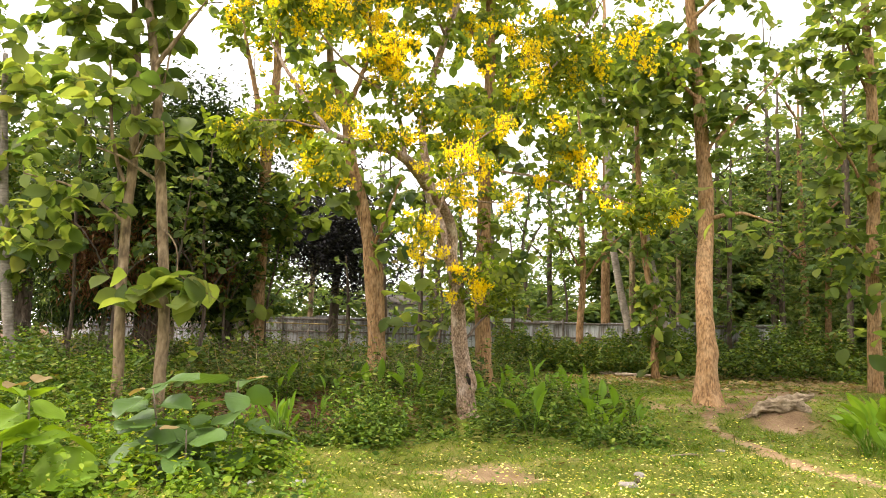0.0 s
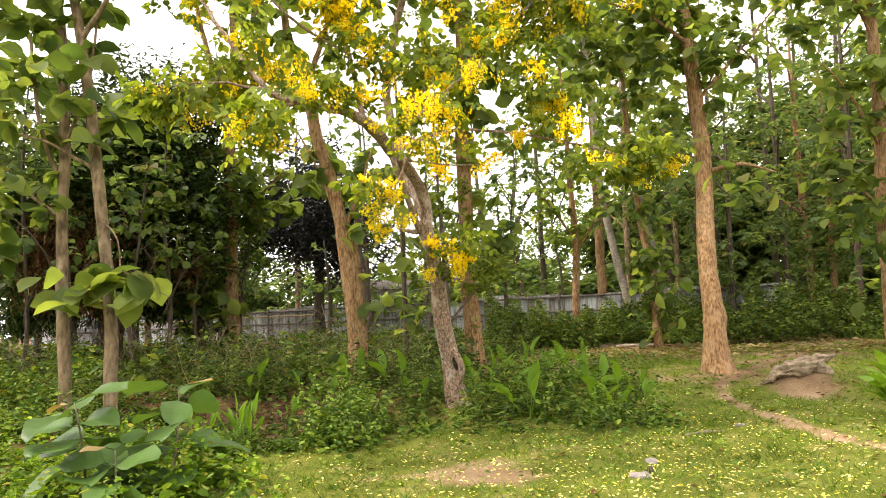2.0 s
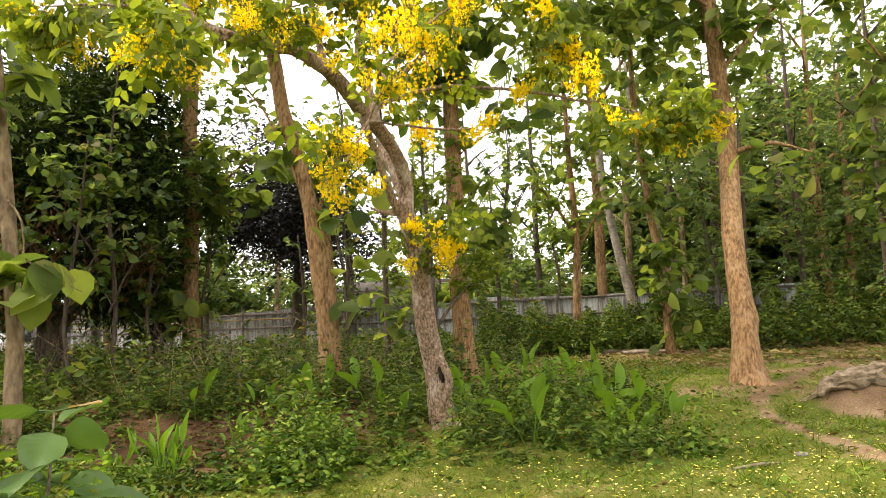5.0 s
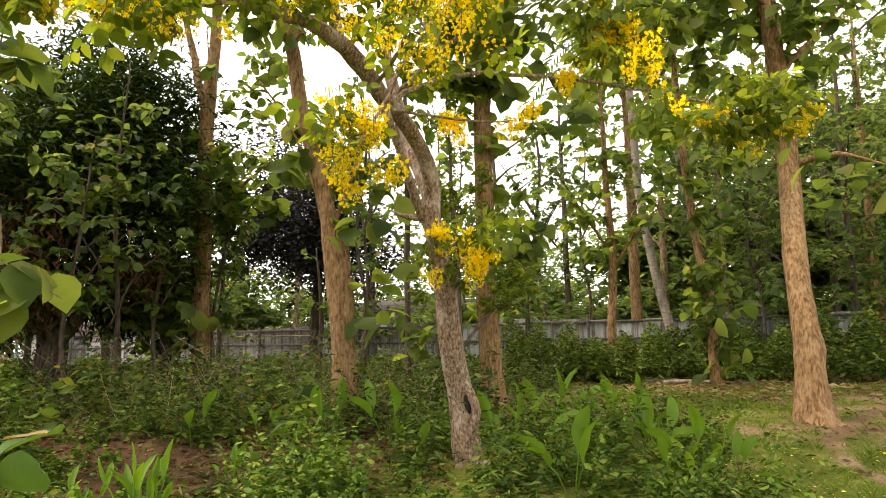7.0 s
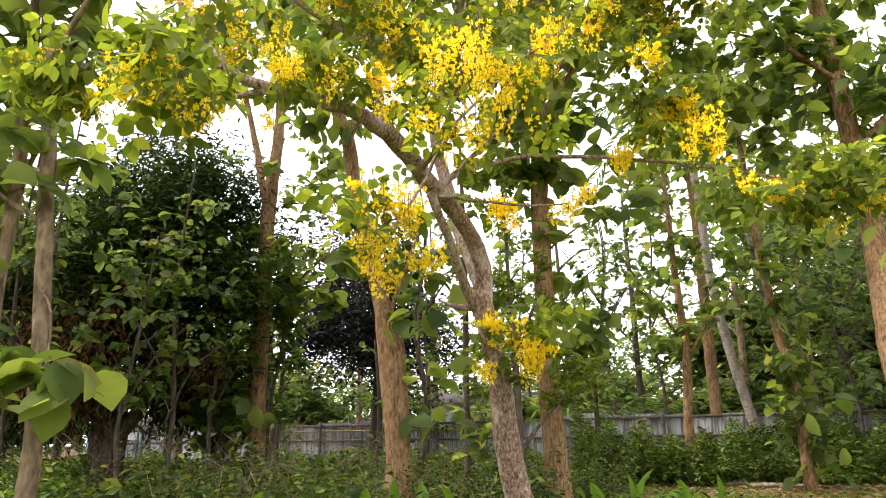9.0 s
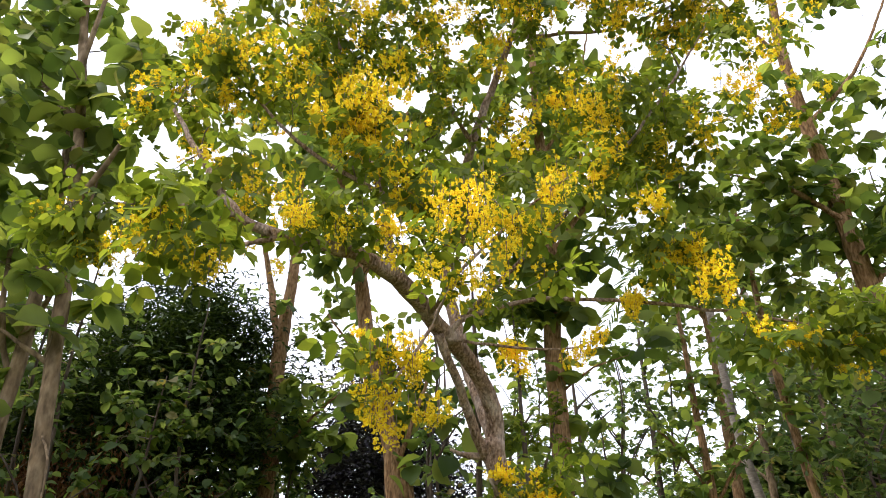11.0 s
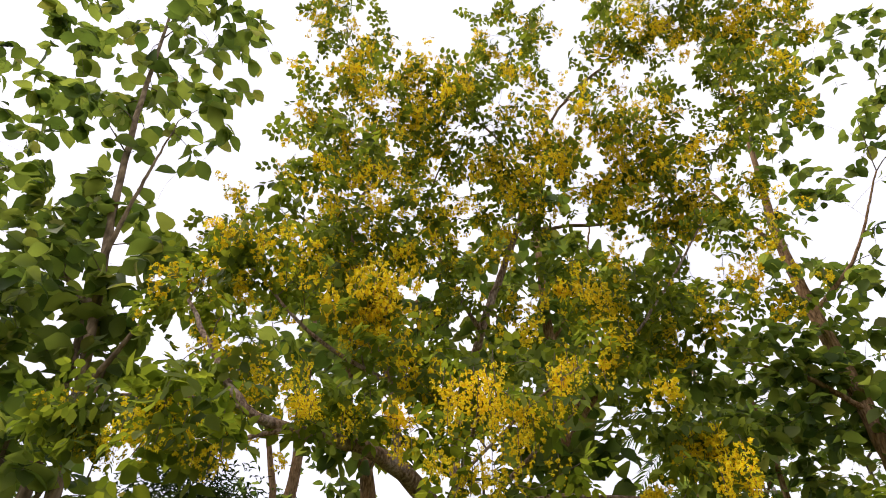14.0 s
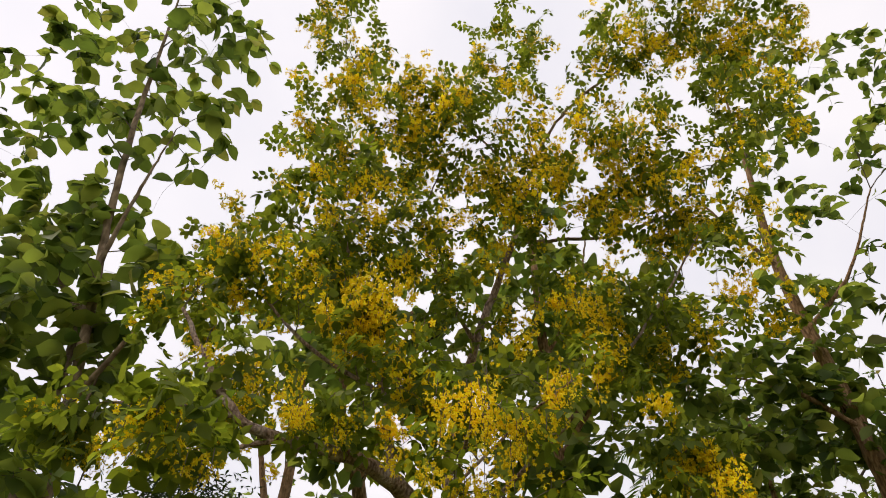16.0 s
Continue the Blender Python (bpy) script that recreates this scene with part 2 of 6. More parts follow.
def spline(points, step=0.12):
    """A smooth line through points (x, y, z, radius)."""
    p = np.asarray(points, float)
    p = np.vstack([2 * p[0] - p[1], p, 2 * p[-1] - p[-2]])
    out = []
    for a, b, c, d in zip(p[:-3], p[1:-2], p[2:-1], p[3:]):
        n = max(2, int(np.linalg.norm((c - b)[:3]) / step))
        for u in np.arange(n) / n:
            out.append(0.5 * (2 * b + (c - a) * u + (2 * a - 5 * b + 4 * c - d) * u**2 + (3 * b - a - 3 * c + d) * u**3))
    out.append(p[-2])
    return np.array(out)


def tube(line, sides=10, rough=0.06, flutes=0.0, seed=0):
    """A tapered limb round a line of (x, y, z, radius), with lumps and, at its foot, flutes."""
    r = np.random.default_rng(seed)
    n = len(line)
    ways = np.gradient(line[:, :3], axis=0)
    ways /= np.linalg.norm(ways, axis=1)[:, None] + 1e-9
    ref = np.array([1.0, 0.05, 0.02]) if abs(ways[:, 0]).mean() < 0.8 else np.array([0.02, 1.0, 0.05])
    u = np.cross(ways, ref)
    u /= np.linalg.norm(u, axis=1)[:, None] + 1e-9
    v = np.cross(ways, u)
    ang = np.arange(sides) * 2 * np.pi / sides
    wob = 1 + rough * r.standard_normal((n, sides))
    if n > 4:
        wob = (wob + np.roll(wob, 1, 0) + np.roll(wob, 1, 1)) / 3
        wob[0] = wob[1]
    low = np.exp(-np.arange(n) / max(2.0, n * 0.07))[:, None]
    wob = wob * (1 + flutes * low * (0.6 + np.cos(4 * ang + seed) + 0.5 * np.cos(7 * ang + 2 * seed))[None])
    rad = line[:, 3:4] * wob
    ring = line[:, None, :3] + rad[..., None] * (np.cos(ang)[None, :, None] * u[:, None] + np.sin(ang)[None, :, None] * v[:, None])
    i, j = np.meshgrid(np.arange(n - 1), np.arange(sides), indexing="ij")
    a, b = i * sides + j, i * sides + (j + 1) % sides
    q = np.stack([a, b, b + sides, a + sides], -1).reshape(-1, 4)
    tri = np.concatenate([q[:, [0, 1, 2]], q[:, [0, 2, 3]]])
    verts = np.vstack([ring.reshape(-1, 3), line[-1, :3]])
    top = (n - 1) * sides
    cap = np.array([[top + k, top + (k + 1) % sides, len(verts) - 1] for k in range(sides)])
    return verts, np.vstack([tri, cap])


def joined(pieces):
    vs, fs, at = [], [], 0
    for v, f in pieces:
        vs.append(np.asarray(v))
        fs.append(np.asarray(f) + at)
        at += len(v)
    return np.vstack(vs), np.vstack(fs)


def blade(widths, droop, fold):
    """A leaf of length 1 along y: half-widths at even steps, hanging by droop, folded along its rib."""
    n = len(widths)
    v, f = [], []
    for k, w in enumerate(widths):
        y = k / (n - 1)
        z = -droop * y * y
        v += [(-w, y, z + fold * w), (0, y, z), (w, y, z + fold * w)]
    for k in range(n - 1):
        a = 3 * k
        f += [(a, a + 1, a + 4), (a, a + 4, a + 3), (a + 1, a + 2, a + 5), (a + 1, a + 5, a + 4)]
    return np.array(v, float), np.array(f)


BROAD = blade((0.03, 0.27, 0.36, 0.30, 0.01), 0.28, 0.30)
BROAD_FAR = blade((0.03, 0.36, 0.01), 0.28, 0.25)
LANCE = blade((0.02, 0.15, 0.13, 0.01), 0.25, 0.35)
SMALL = (np.array([(0, 0, 0), (-0.27, 0.45, 0.07), (0, 1, -0.1), (0.27, 0.45, 0.07)], float), np.array([(0, 2, 1), (0, 3, 2)]))
SLIM = (np.array([(0, 0, 0), (-0.14, 0.45, 0.05), (0, 1, -0.2), (0.14, 0.45, 0.05)], float), np.array([(0, 2, 1), (0, 3, 2)]))


def pinnate(pairs=3):
    """A compound leaf: a thin rib with uneven pairs of oval leaflets and one at its end."""
    r = np.random.default_rng(5)
    v, f = [np.array([(-0.006, 0, 0), (0.006, 0, 0), (0, 1, -0.25)])], [np.array([(0, 1, 2)])]
    at = 3
    for k in range(2 * pairs + 1):
        s = (-1, 1)[k % 2]
        y = 0.2 + 0.72 * (k // 2) / (pairs - 1) + r.normal(0, 0.04) if k < 2 * pairs else 0.97
        d = np.array([s * 0.85, 0.3 + r.normal(0, 0.25), -0.3 + r.normal(0, 0.3)]) if k < 2 * pairs else np.array([0.1, 1.0, -0.5])
        o = np.array([0, y, -0.25 * y * y])
        d /= np.linalg.norm(d)
        w = np.cross(d, (0, 0, 1.0)) + (0, 0, r.normal(0, 0.3))
        ln, wd = r.uniform(0.38, 0.54), r.uniform(0.15, 0.2)
        v.append(np.array([o, o + d * ln * 0.3 + w * wd, o + d * ln * 0.72 + w * wd * 0.8, o + d * ln + (0, 0, -0.07), o + d * ln * 0.72 - w * wd * 0.8, o + d * ln * 0.3 - w * wd]))
        f.append(np.array([(0, 2, 1), (0, 3, 2), (0, 4, 3), (0, 5, 4)]) + at)
        at += 6
    return np.vstack(v), np.vstack(f)


PINNATE = pinnate()


def scatter(template, pos, ways, size, r, tilt=0.5):
    """Copies of a leaf template at places, along ways, with their faces turned mostly upwards."""
    tv, tf = template
    pos, ways = np.asarray(pos, float), np.asarray(ways, float)
    n = len(pos)
    d = ways / (np.linalg.norm(ways, axis=1)[:, None] + 1e-9)
    up = np.array([0, 0, 1.0]) + tilt * r.standard_normal((n, 3))
    s = np.cross(d, up)
    s /= np.linalg.norm(s, axis=1)[:, None] + 1e-9
    nn = np.cross(s, d)
    size = np.broadcast_to(size, n)[:, None, None]
    tv = tv[None] * size
    verts = pos[:, None] + tv[..., 0:1] * s[:, None] + tv[..., 1:2] * d[:, None] + tv[..., 2:3] * nn[:, None]
    faces = tf[None] + (np.arange(n) * tf.max() + np.arange(n))[:, None, None]
    return verts.reshape(-1, 3), faces.reshape(-1, 3)


def any_way(r, n, low=-1.0, high=1.0):
    """Directions all round, their height between low and high."""
    a, z = r.uniform(0, 2 * np.pi, n), r.uniform(low, high, n)
    h = np.sqrt(np.maximum(0.02, 1 - np.minimum(1, z * z)))
    return np.stack([np.cos(a) * h, np.sin(a) * h, z], -1)


def reach(lines, crowns, r, lift=0.12, radius=0.02, spacing=0.16, bare=0.35):
    """Branchlets that grow from the limbs, each off the nearest wood, until they fill the crowns: (centre, radii, count)."""
    wood = np.vstack([ln[:: max(1, len(ln) // 40)] for ln in lines])
    tubes, pts, ways, tips = [], [], [], []
    goals = []
    for c, rad, n in crowns:
        q = any_way(r, n) * (r.random(n) ** 0.38)[:, None] * np.asarray(rad) + np.asarray(c)
        goals.append(q)
    goals = np.vstack(goals)
    start = np.array([np.min(np.linalg.norm(wood[:, :3] - g, axis=1)) for g in goals])
    for g in goals[np.argsort(start)]:
        gap = wood[:, :3] - g
        dist = np.linalg.norm(gap, axis=1) + 0.6 * np.clip(gap[:, 2], 0, None) + 0.15 * r.random(len(gap))
        p = wood[np.argmin(dist)]
        far = np.linalg.norm(g - p[:3]) + 1e-6
        u = np.linspace(0, 1, 7)[:, None]
        side = any_way(r, 1)[0] * 0.12 * far
        path = p[:3] + (g - p[:3]) * u + (np.array([0, 0, lift * far]) + side) * np.sin(np.pi * u)
        rad = np.linspace(min(p[3] * 0.8, radius, 0.004 + 0.012 * far), 0.003, 7)[:, None]
        ln = np.hstack([path, rad])
        tubes.append(tube(ln, 4, 0.0))
        wood = np.vstack([wood, ln[2:]])
        m = max(3, int(far * (1 - bare) / spacing))
        w = np.linspace(bare, 1.0, m)
        pts.append(np.stack([np.interp(w, u[:, 0], path[:, c]) for c in range(3)], -1))
        ways.append(np.repeat(((path[-1] - path[3]) / far)[None], m, 0))
        tips.append(g)
    return joined(tubes), np.vstack(pts), np.vstack(ways), np.array(tips)


# ---------------------------------------------------------------- ground
GY = [-60, 6, 8.6, 11.8, 14, 19, 23, 30, 60, 400]
GZ = [-0.2, -0.2, -0.16, 0.0, 0.28, 0.5, 0.6, 0.7, 0.9, 2.0]


def bump(x, y, cx, cy, rx, ry, h):
    return h * np.exp(-(((x - cx) / rx) ** 2 + ((y - cy) / ry) ** 2))


def ground_z(x, y):
    x, y = np.asarray(x, float), np.asarray(y, float)
    z = np.interp(y, GY, GZ)
    z = z + bump(x, y, 5.6, 12.6, 0.62, 0.44, 0.32) + bump(x, y, -2.5, 13.0, 3.5, 1.5, 0.12)
    z = z + bump(x, y, 0.25, 11.9, 0.6, 0.5, 0.06)
    near = np.exp(-((y - 10) / 14) ** 2)
    return z + near * (0.02 * np.sin(1.7 * x + 0.6 * y) + 0.015 * np.sin(3.1 * y - 1.3 * x) + 0.008 * np.sin(7.3 * x + 5.1 * y))


def gz(x, y):
    return float(ground_z(x, y))


def off_line(x, y, line):
    """Distance from a broken line in plan."""
    best = np.full(np.shape(x), 1e9)
    for (ax, ay), (bx, by) in zip(line[:-1], line[1:]):
        t = np.clip(((x - ax) * (bx - ax) + (y - ay) * (by - ay)) / ((bx - ax) ** 2 + (by - ay) ** 2), 0, 1)
        best = np.minimum(best, np.hypot(x - ax - t * (bx - ax), y - ay - t * (by - ay)))
    return best


TRACK = [(5.2, 7.6), (4.85, 8.5), (4.5, 9.3), (4.28, 10.1), (4.22, 11.3), (4.15, 12.0), (4.35, 12.8), (4.9, 13.5), (5.8, 14.6), (7.2, 16.0), (9.5, 17.5)]


def bareness(x, y):
    """How bare the earth is: the footpath, the worn patch, the mound, soil under the trees."""
    x, y = np.asarray(x, float), np.asarray(y, float)
    wob = 0.10 * np.sin(5.1 * x + 2.0 * y) + 0.08 * np.sin(9.7 * y - 4.1 * x) + 0.05 * np.sin(23 * x + 17 * y)
    path = 1 - np.clip((off_line(x, y, TRACK) + wob * 0.4 - 0.035) / 0.11, 0, 1)
    patch = bump(x, y, 0.6, 8.4, 0.7, 0.42, 0.9) + wob * 1.2
    mound = bump(x, y, 5.4, 12.25, 0.6, 0.4, 1.2) + wob
    wood = np.clip((y - 13.3) / 1.5, 0, 1) * (0.34 + 2.2 * wob + 0.3 * np.sin(1.1 * x + 0.5) * np.sin(0.9 * y)) + bump(x, y, 4.5, 19.0, 4.0, 0.8, 0.6)
    left = np.clip((-0.2 - x) / 0.8, 0, 1) * np.clip((y - 10.0) / 0.6, 0, 1) * 0.95
    foot = bump(x, y, 5.2, 13.5, 1.8, 1.0, 0.72) + bump(x, y, 6.5, 16.2, 2.2, 0.35, 0.9) + wob
    out = np.maximum.reduce([path, np.clip(patch, 0, 1) * (patch > 0.25), np.clip(mound, 0, 1), wood, left, foot * (foot > 0.3)])
    return np.clip(out, 0, 1)


def humus_and_shade_share(x, y):
    """Dark leaf mould on the planted bank and between the trees, painted shade round the stump, pale clay on the lawn
    and path.
    """
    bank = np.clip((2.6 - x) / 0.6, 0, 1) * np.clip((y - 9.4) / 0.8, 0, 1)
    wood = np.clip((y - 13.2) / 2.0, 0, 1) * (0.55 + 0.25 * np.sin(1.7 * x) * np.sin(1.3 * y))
    # the bump darkens soil round the stump, putting the trees' shade into its colour
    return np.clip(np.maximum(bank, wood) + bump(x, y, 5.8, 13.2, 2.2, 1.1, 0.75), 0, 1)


def ground_mat():
    m, n, l, b = shader("ground_soil_and_turf")
    at = n.new("ShaderNodeAttribute")
    at.attribute_name = "bare"
    fine, big = noise_at(n, l, 60.0, 6.0), noise_at(n, l, 2.2, 6.0)
    turf = ramp(n, [(0.3, (0.05, 0.065, 0.009)), (0.5, (0.12, 0.13, 0.02)), (0.72, (0.28, 0.23, 0.075))])
    soil = ramp(n, [(0.3, (0.10, 0.06, 0.03)), (0.5, (0.25, 0.165, 0.092)), (0.72, (0.46, 0.34, 0.21))])
    add = n.new("ShaderNodeMath")
    add.operation = "MULTIPLY_ADD"
    add.inputs[1].default_value, add.inputs[2].default_value = 0.5, -0.02
    l.new(fine.outputs["Fac"], add.inputs[0])
    both = n.new("ShaderNodeMath")
    both.operation = "MULTIPLY_ADD"
    both.inputs[1].default_value = 0.5
    l.new(big.outputs["Fac"], both.inputs[0])
    l.new(add.outputs[0], both.inputs[2])
    l.new(both.outputs[0], turf.inputs["Fac"])
    l.new(both.outputs[0], soil.inputs["Fac"])
    mix = n.new("ShaderNodeMixRGB")
    ragged, worn = n.new("ShaderNodeMath"), n.new("ShaderNodeMapRange")
    ragged.operation = "MULTIPLY_ADD"
    ragged.inputs[1].default_value = 2.6
    l.new(both.outputs[0], ragged.inputs[0])
    l.new(at.outputs["Fac"], ragged.inputs[2])
    humus_and_shade = ramp(n, [(0.3, (0.045, 0.026, 0.013)), (0.5, (0.11, 0.062, 0.031)), (0.72, (0.21, 0.13, 0.068))])
    l.new(both.outputs[0], humus_and_shade.inputs["Fac"])
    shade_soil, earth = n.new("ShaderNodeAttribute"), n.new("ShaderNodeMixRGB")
    shade_soil.attribute_name = "humus_and_shade"
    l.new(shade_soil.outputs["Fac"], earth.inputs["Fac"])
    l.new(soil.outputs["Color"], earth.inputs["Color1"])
    l.new(humus_and_shade.outputs["Color"], earth.inputs["Color2"])
    worn.inputs["From Min"].default_value, worn.inputs["From Max"].default_value = 1.42, 1.92
    l.new(ragged.outputs[0], worn.inputs["Value"])
    l.new(worn.outputs["Result"], mix.inputs["Fac"])
    l.new(turf.outputs["Color"], mix.inputs["Color1"])
    l.new(earth.outputs["Color"], mix.inputs["Color2"])
    l.new(mix.outputs["Color"], b.inputs["Base Color"])
    bp = n.new("ShaderNodeBump")
    bp.inputs["Strength"].default_value, bp.inputs["Distance"].default_value = 0.6, 0.03
    l.new(both.outputs[0], bp.inputs["Height"])
    l.new(bp.outputs["Normal"], b.inputs["Normal"])
    b.inputs["Roughness"].default_value = 0.95
    b.inputs["Specular IOR Level"].default_value = 0.1
    return m


def build_ground():
    gx = np.concatenate([[-900, -300, -100, -50, -30, -20], np.arange(-14, 14.01, 0.14), [20, 30, 50, 100, 300, 900]])
    gy = np.concatenate([[-900, -200, -60, -20, -8, -2, 2], np.arange(4, 22.01, 0.14), [24, 27, 31, 38, 50, 80, 150, 400, 900]])
    X, Y = np.meshgrid(gx, gy)
    V = np.stack([X, Y, ground_z(X, Y)], -1).reshape(-1, 3)
    w = len(gx)
    i, j = np.meshgrid(np.arange(len(gy) - 1), np.arange(w - 1), indexing="ij")
    a = (i * w + j).ravel()
    me = mesh_of("ground", V, np.stack([a, a + 1, a + w + 1, a + w], -1), ground_mat(), True)
    bare = me.attributes.new("bare", "FLOAT", "POINT")
    bare.data.foreach_set("value", bareness(X, Y).ravel().astype(np.float32))
    dark = me.attributes.new("humus_and_shade", "FLOAT", "POINT")
    dark.data.foreach_set("value", humus_and_shade_share(X, Y).ravel().astype(np.float32))
    tagged(new("ground", me), "uneven grassy ground with bare reddish soil and a worn footpath", "ground", "", "structure")


build_ground()


def stuff(name, data, mat, label, category):
    return tagged(new(name, mesh_of(name, data[0], data[1], mat)), label, category, "", "stuff")


def on_ground(r, n, x0, x1, y0, y1):
    x, y = r.uniform(x0, x1, n), r.uniform(y0, y1, n)
    return x, y


# ---------------------------------------------------------------- trees


def shift(data, base):
    return np.asarray(data[0]) - np.asarray(base), data[1]


def tree(name, trunk, limbs, crowns, label, bark=None, leaf=None, foliage=None, size=0.36, per=2, seed=1, flutes=0.06, sides=14,
         extra=None, group="", tilt=0.6, spacing=0.2, radius=0.02, crown_label="", fall=(-0.75, 0.3), bare=0.35):
    """A tree from its trunk line and limb lines of (x, y, z, radius): trunk, each limb, branchlets and a crown of single leaves."""
    r = np.random.default_rng(seed)
    bark = bark or BARK_TEAK
    base = np.array(trunk[0][:3], float)
    ob = thing(name, *base, label, "tree", group)
    line = spline(trunk, 0.16)
    line[:, :2] += np.cumsum(r.normal(0, 0.004, (len(line), 2)), 0)
    part("trunk", (*shift(tube(line, sides, 0.06, flutes, seed), base), True), bark, ob)
    lines = [line[len(line) // 4:]]
    for limb in limbs:
        ln = spline(limb, 0.12)
        ln[1:-1, :3] += r.normal(0, 0.006, (len(ln) - 2, 3))
        lines.append(ln)
        part("limb", (*shift(tube(ln, 8, 0.06, 0, seed), base), True), bark, ob)
    tw, pts, ways, tips = reach(lines, crowns, r, 0.12, radius, spacing, bare)
    tagged(part("twig_growth", shift(tw, base), TWIG, ob), kind="stuff")
    k = np.repeat(np.arange(len(pts)), per)
    lv = [scatter(leaf or BROAD, pts[k] + 0.03 * r.standard_normal((len(k), 3)), 0.5 * ways[k] + any_way(r, len(k), *fall), size * r.uniform(0.5, 1.15, len(k)), r, tilt)]
    if extra:
        lv += extra(r)
    tagged(part("crown", shift(joined(lv), base), foliage or LEAF_TEAK, ob, crown_label), kind="stuff")
    return ob, tips


def cloud(r, n, center, radii, template, size, hollow=0.55, down=(-0.7, 0.4), tilt=0.5, clumps=14, clump_r=0.42):
    """Leaves gathered in uneven clumps over an ellipsoid, with gaps between."""
    c = any_way(r, clumps) * r.uniform(hollow, 1.0, clumps)[:, None] * np.asarray(radii) + np.asarray(center)
    k = r.integers(0, clumps, n)
    pos = c[k] + r.standard_normal((n, 3)) * clump_r * np.asarray(radii) * r.uniform(0.5, 1.1, clumps)[k][:, None]
    return scatter(template, pos, any_way(r, n, *down), size * r.uniform(0.6, 1.2, n), r, tilt)


# ---- the golden shower tree, leaning towards the path
def flower(r, n, cup=0.75):
    """Petal points of n open flowers, five petals round a random axis: (n, 5, 4, 3)."""
    axis = any_way(r, n, -0.9, 0.5)
    u = np.cross(axis, any_way(r, n))
    u /= np.linalg.norm(u, axis=1)[:, None] + 1e-6
    w = np.cross(axis, u)
    a = np.arange(5) * 1.2566 + r.uniform(0, 6.28, n)[:, None]
    out = np.cos(a)[..., None] * u[:, None] + np.sin(a)[..., None] * w[:, None]
    side = -np.sin(a)[..., None] * u[:, None] + np.cos(a)[..., None] * w[:, None]
    up = axis[:, None] * np.ones((1, 5, 1))
    mid = 0.55 * out + cup * 0.4 * up
    return np.stack([0.05 * out, mid - 0.36 * side, out + cup * r.uniform(0.2, 1.4, (n, 5, 1)) * up, mid + 0.36 * side], 2)


def blossom(parent, base, at, width, drop, count, seed, open_size=0.03, fill=1.0):
    """Hanging racemes: thin stalks with five-petalled flowers above and buds below."""
    r = np.random.default_rng(seed)
    pts, stalks = [], []
    for _ in range(count):
        o = np.array(at) + r.normal(0, 0.36, 3) * (width, width, 0.6 * width)
        ln = 0.8 * drop * r.uniform(0.5, 1.2)
        sway = r.normal(0, 0.12, 2) * ln
        n = int(fill * (34 * ln / 0.3 + 8)) + 2
        u = np.sort(r.uniform(0.05, 1, n))
        mid = o + np.stack([sway[0] * u, sway[1] * u, -ln * u], -1)
        rim = (0.072 * (1.05 - 0.7 * u))[:, None] * any_way(r, n, -0.4, 0.4)
        s = open_size * (1.1 - 0.65 * u) * r.uniform(0.75, 1.2, n)
        pts.append(((mid + rim)[:, None, None] + s[:, None, None, None] * flower(r, n)).reshape(-1, 3))
        path = np.array([[*(o + (0, 0, 0.05)), 0.003], [*(o + (0.5 * sway[0], 0.5 * sway[1], -0.5 * ln)), 0.002], [*(o + (*sway, -ln)), 0.001]])
        stalks.append(tube(path, 3, 0))
    pts = np.vstack(pts) - base
    f = (np.array([(0, 2, 1), (0, 3, 2)])[None] + 4 * np.arange(len(pts) // 4)[:, None, None]).reshape(-1, 3)
    ob = tagged(part("blossom", (pts, f), PETAL, parent, "bright yellow hanging blossom"), kind="stuff")
    tagged(part("stalk", shift(joined(stalks), base), TWIG, ob), kind="stuff")


CASSIA_TRUNK = [(0.33, 11.95, -0.12, 0.19), (0.29, 11.92, 0.12, 0.165), (0.22, 11.9, 0.7, 0.135), (0.11, 11.7, 1.39, 0.125), (0.09, 11.5, 1.91, 0.106), (0.0, 11.2, 2.5, 0.095), (-0.01, 11.17, 2.7, 0.088)]
# thick arm that bends towards the path, then up and away to one side
ARM_LOW = [(0.0, 11.2, 2.6, 0.088), (0.01, 11.1, 2.95, 0.08), (-0.09, 10.9, 3.2, 0.076), (-0.18, 10.7, 3.35, 0.08), (-0.32, 10.4, 3.47, 0.08), (-0.53, 9.9, 3.69, 0.078), (-0.64, 9.6, 3.74, 0.066), (-0.8, 9.3, 3.75, 0.055), (-1.21, 9.0, 3.77, 0.045), (-1.51, 8.8, 3.87, 0.036), (-1.91, 8.9, 4.43, 0.028), (-2.34, 9.0, 5.08, 0.015)]
# thinner arm beside it, which joins it again
ARM_TWIN = [(-0.05, 11.2, 2.52, 0.06), (-0.13, 11.0, 2.70, 0.048), (-0.21, 10.75, 2.96, 0.042), (-0.29, 10.47, 3.22, 0.04), (-0.34, 10.3, 3.42, 0.04)]
# upright branch behind, with its forks
ARM_UPRIGHT = [(-0.02, 11.2, 2.75, 0.07), (-0.25, 11.6, 3.4, 0.07), (-0.45, 11.9, 4.06, 0.07), (-0.59, 12.0, 4.8, 0.066), (-0.48, 12.0, 5.51, 0.062), (-0.23, 12.0, 6.54, 0.056), (0.3, 12.0, 8.08, 0.045), (0.58, 12.0, 9.12, 0.034), (1.02, 11.8, 10.2, 0.024), (1.7, 11.5, 10.75, 0.022), (2.5, 11.2, 11.0, 0.016), (3.6, 11.0, 11.6, 0.008)]
FORK_LEFT = [(0.56, 12.0, 9.1, 0.024), (0.15, 11.8, 10.04, 0.02), (-0.3, 11.6, 10.63, 0.014), (-0.2, 11.3, 11.4, 0.006)]
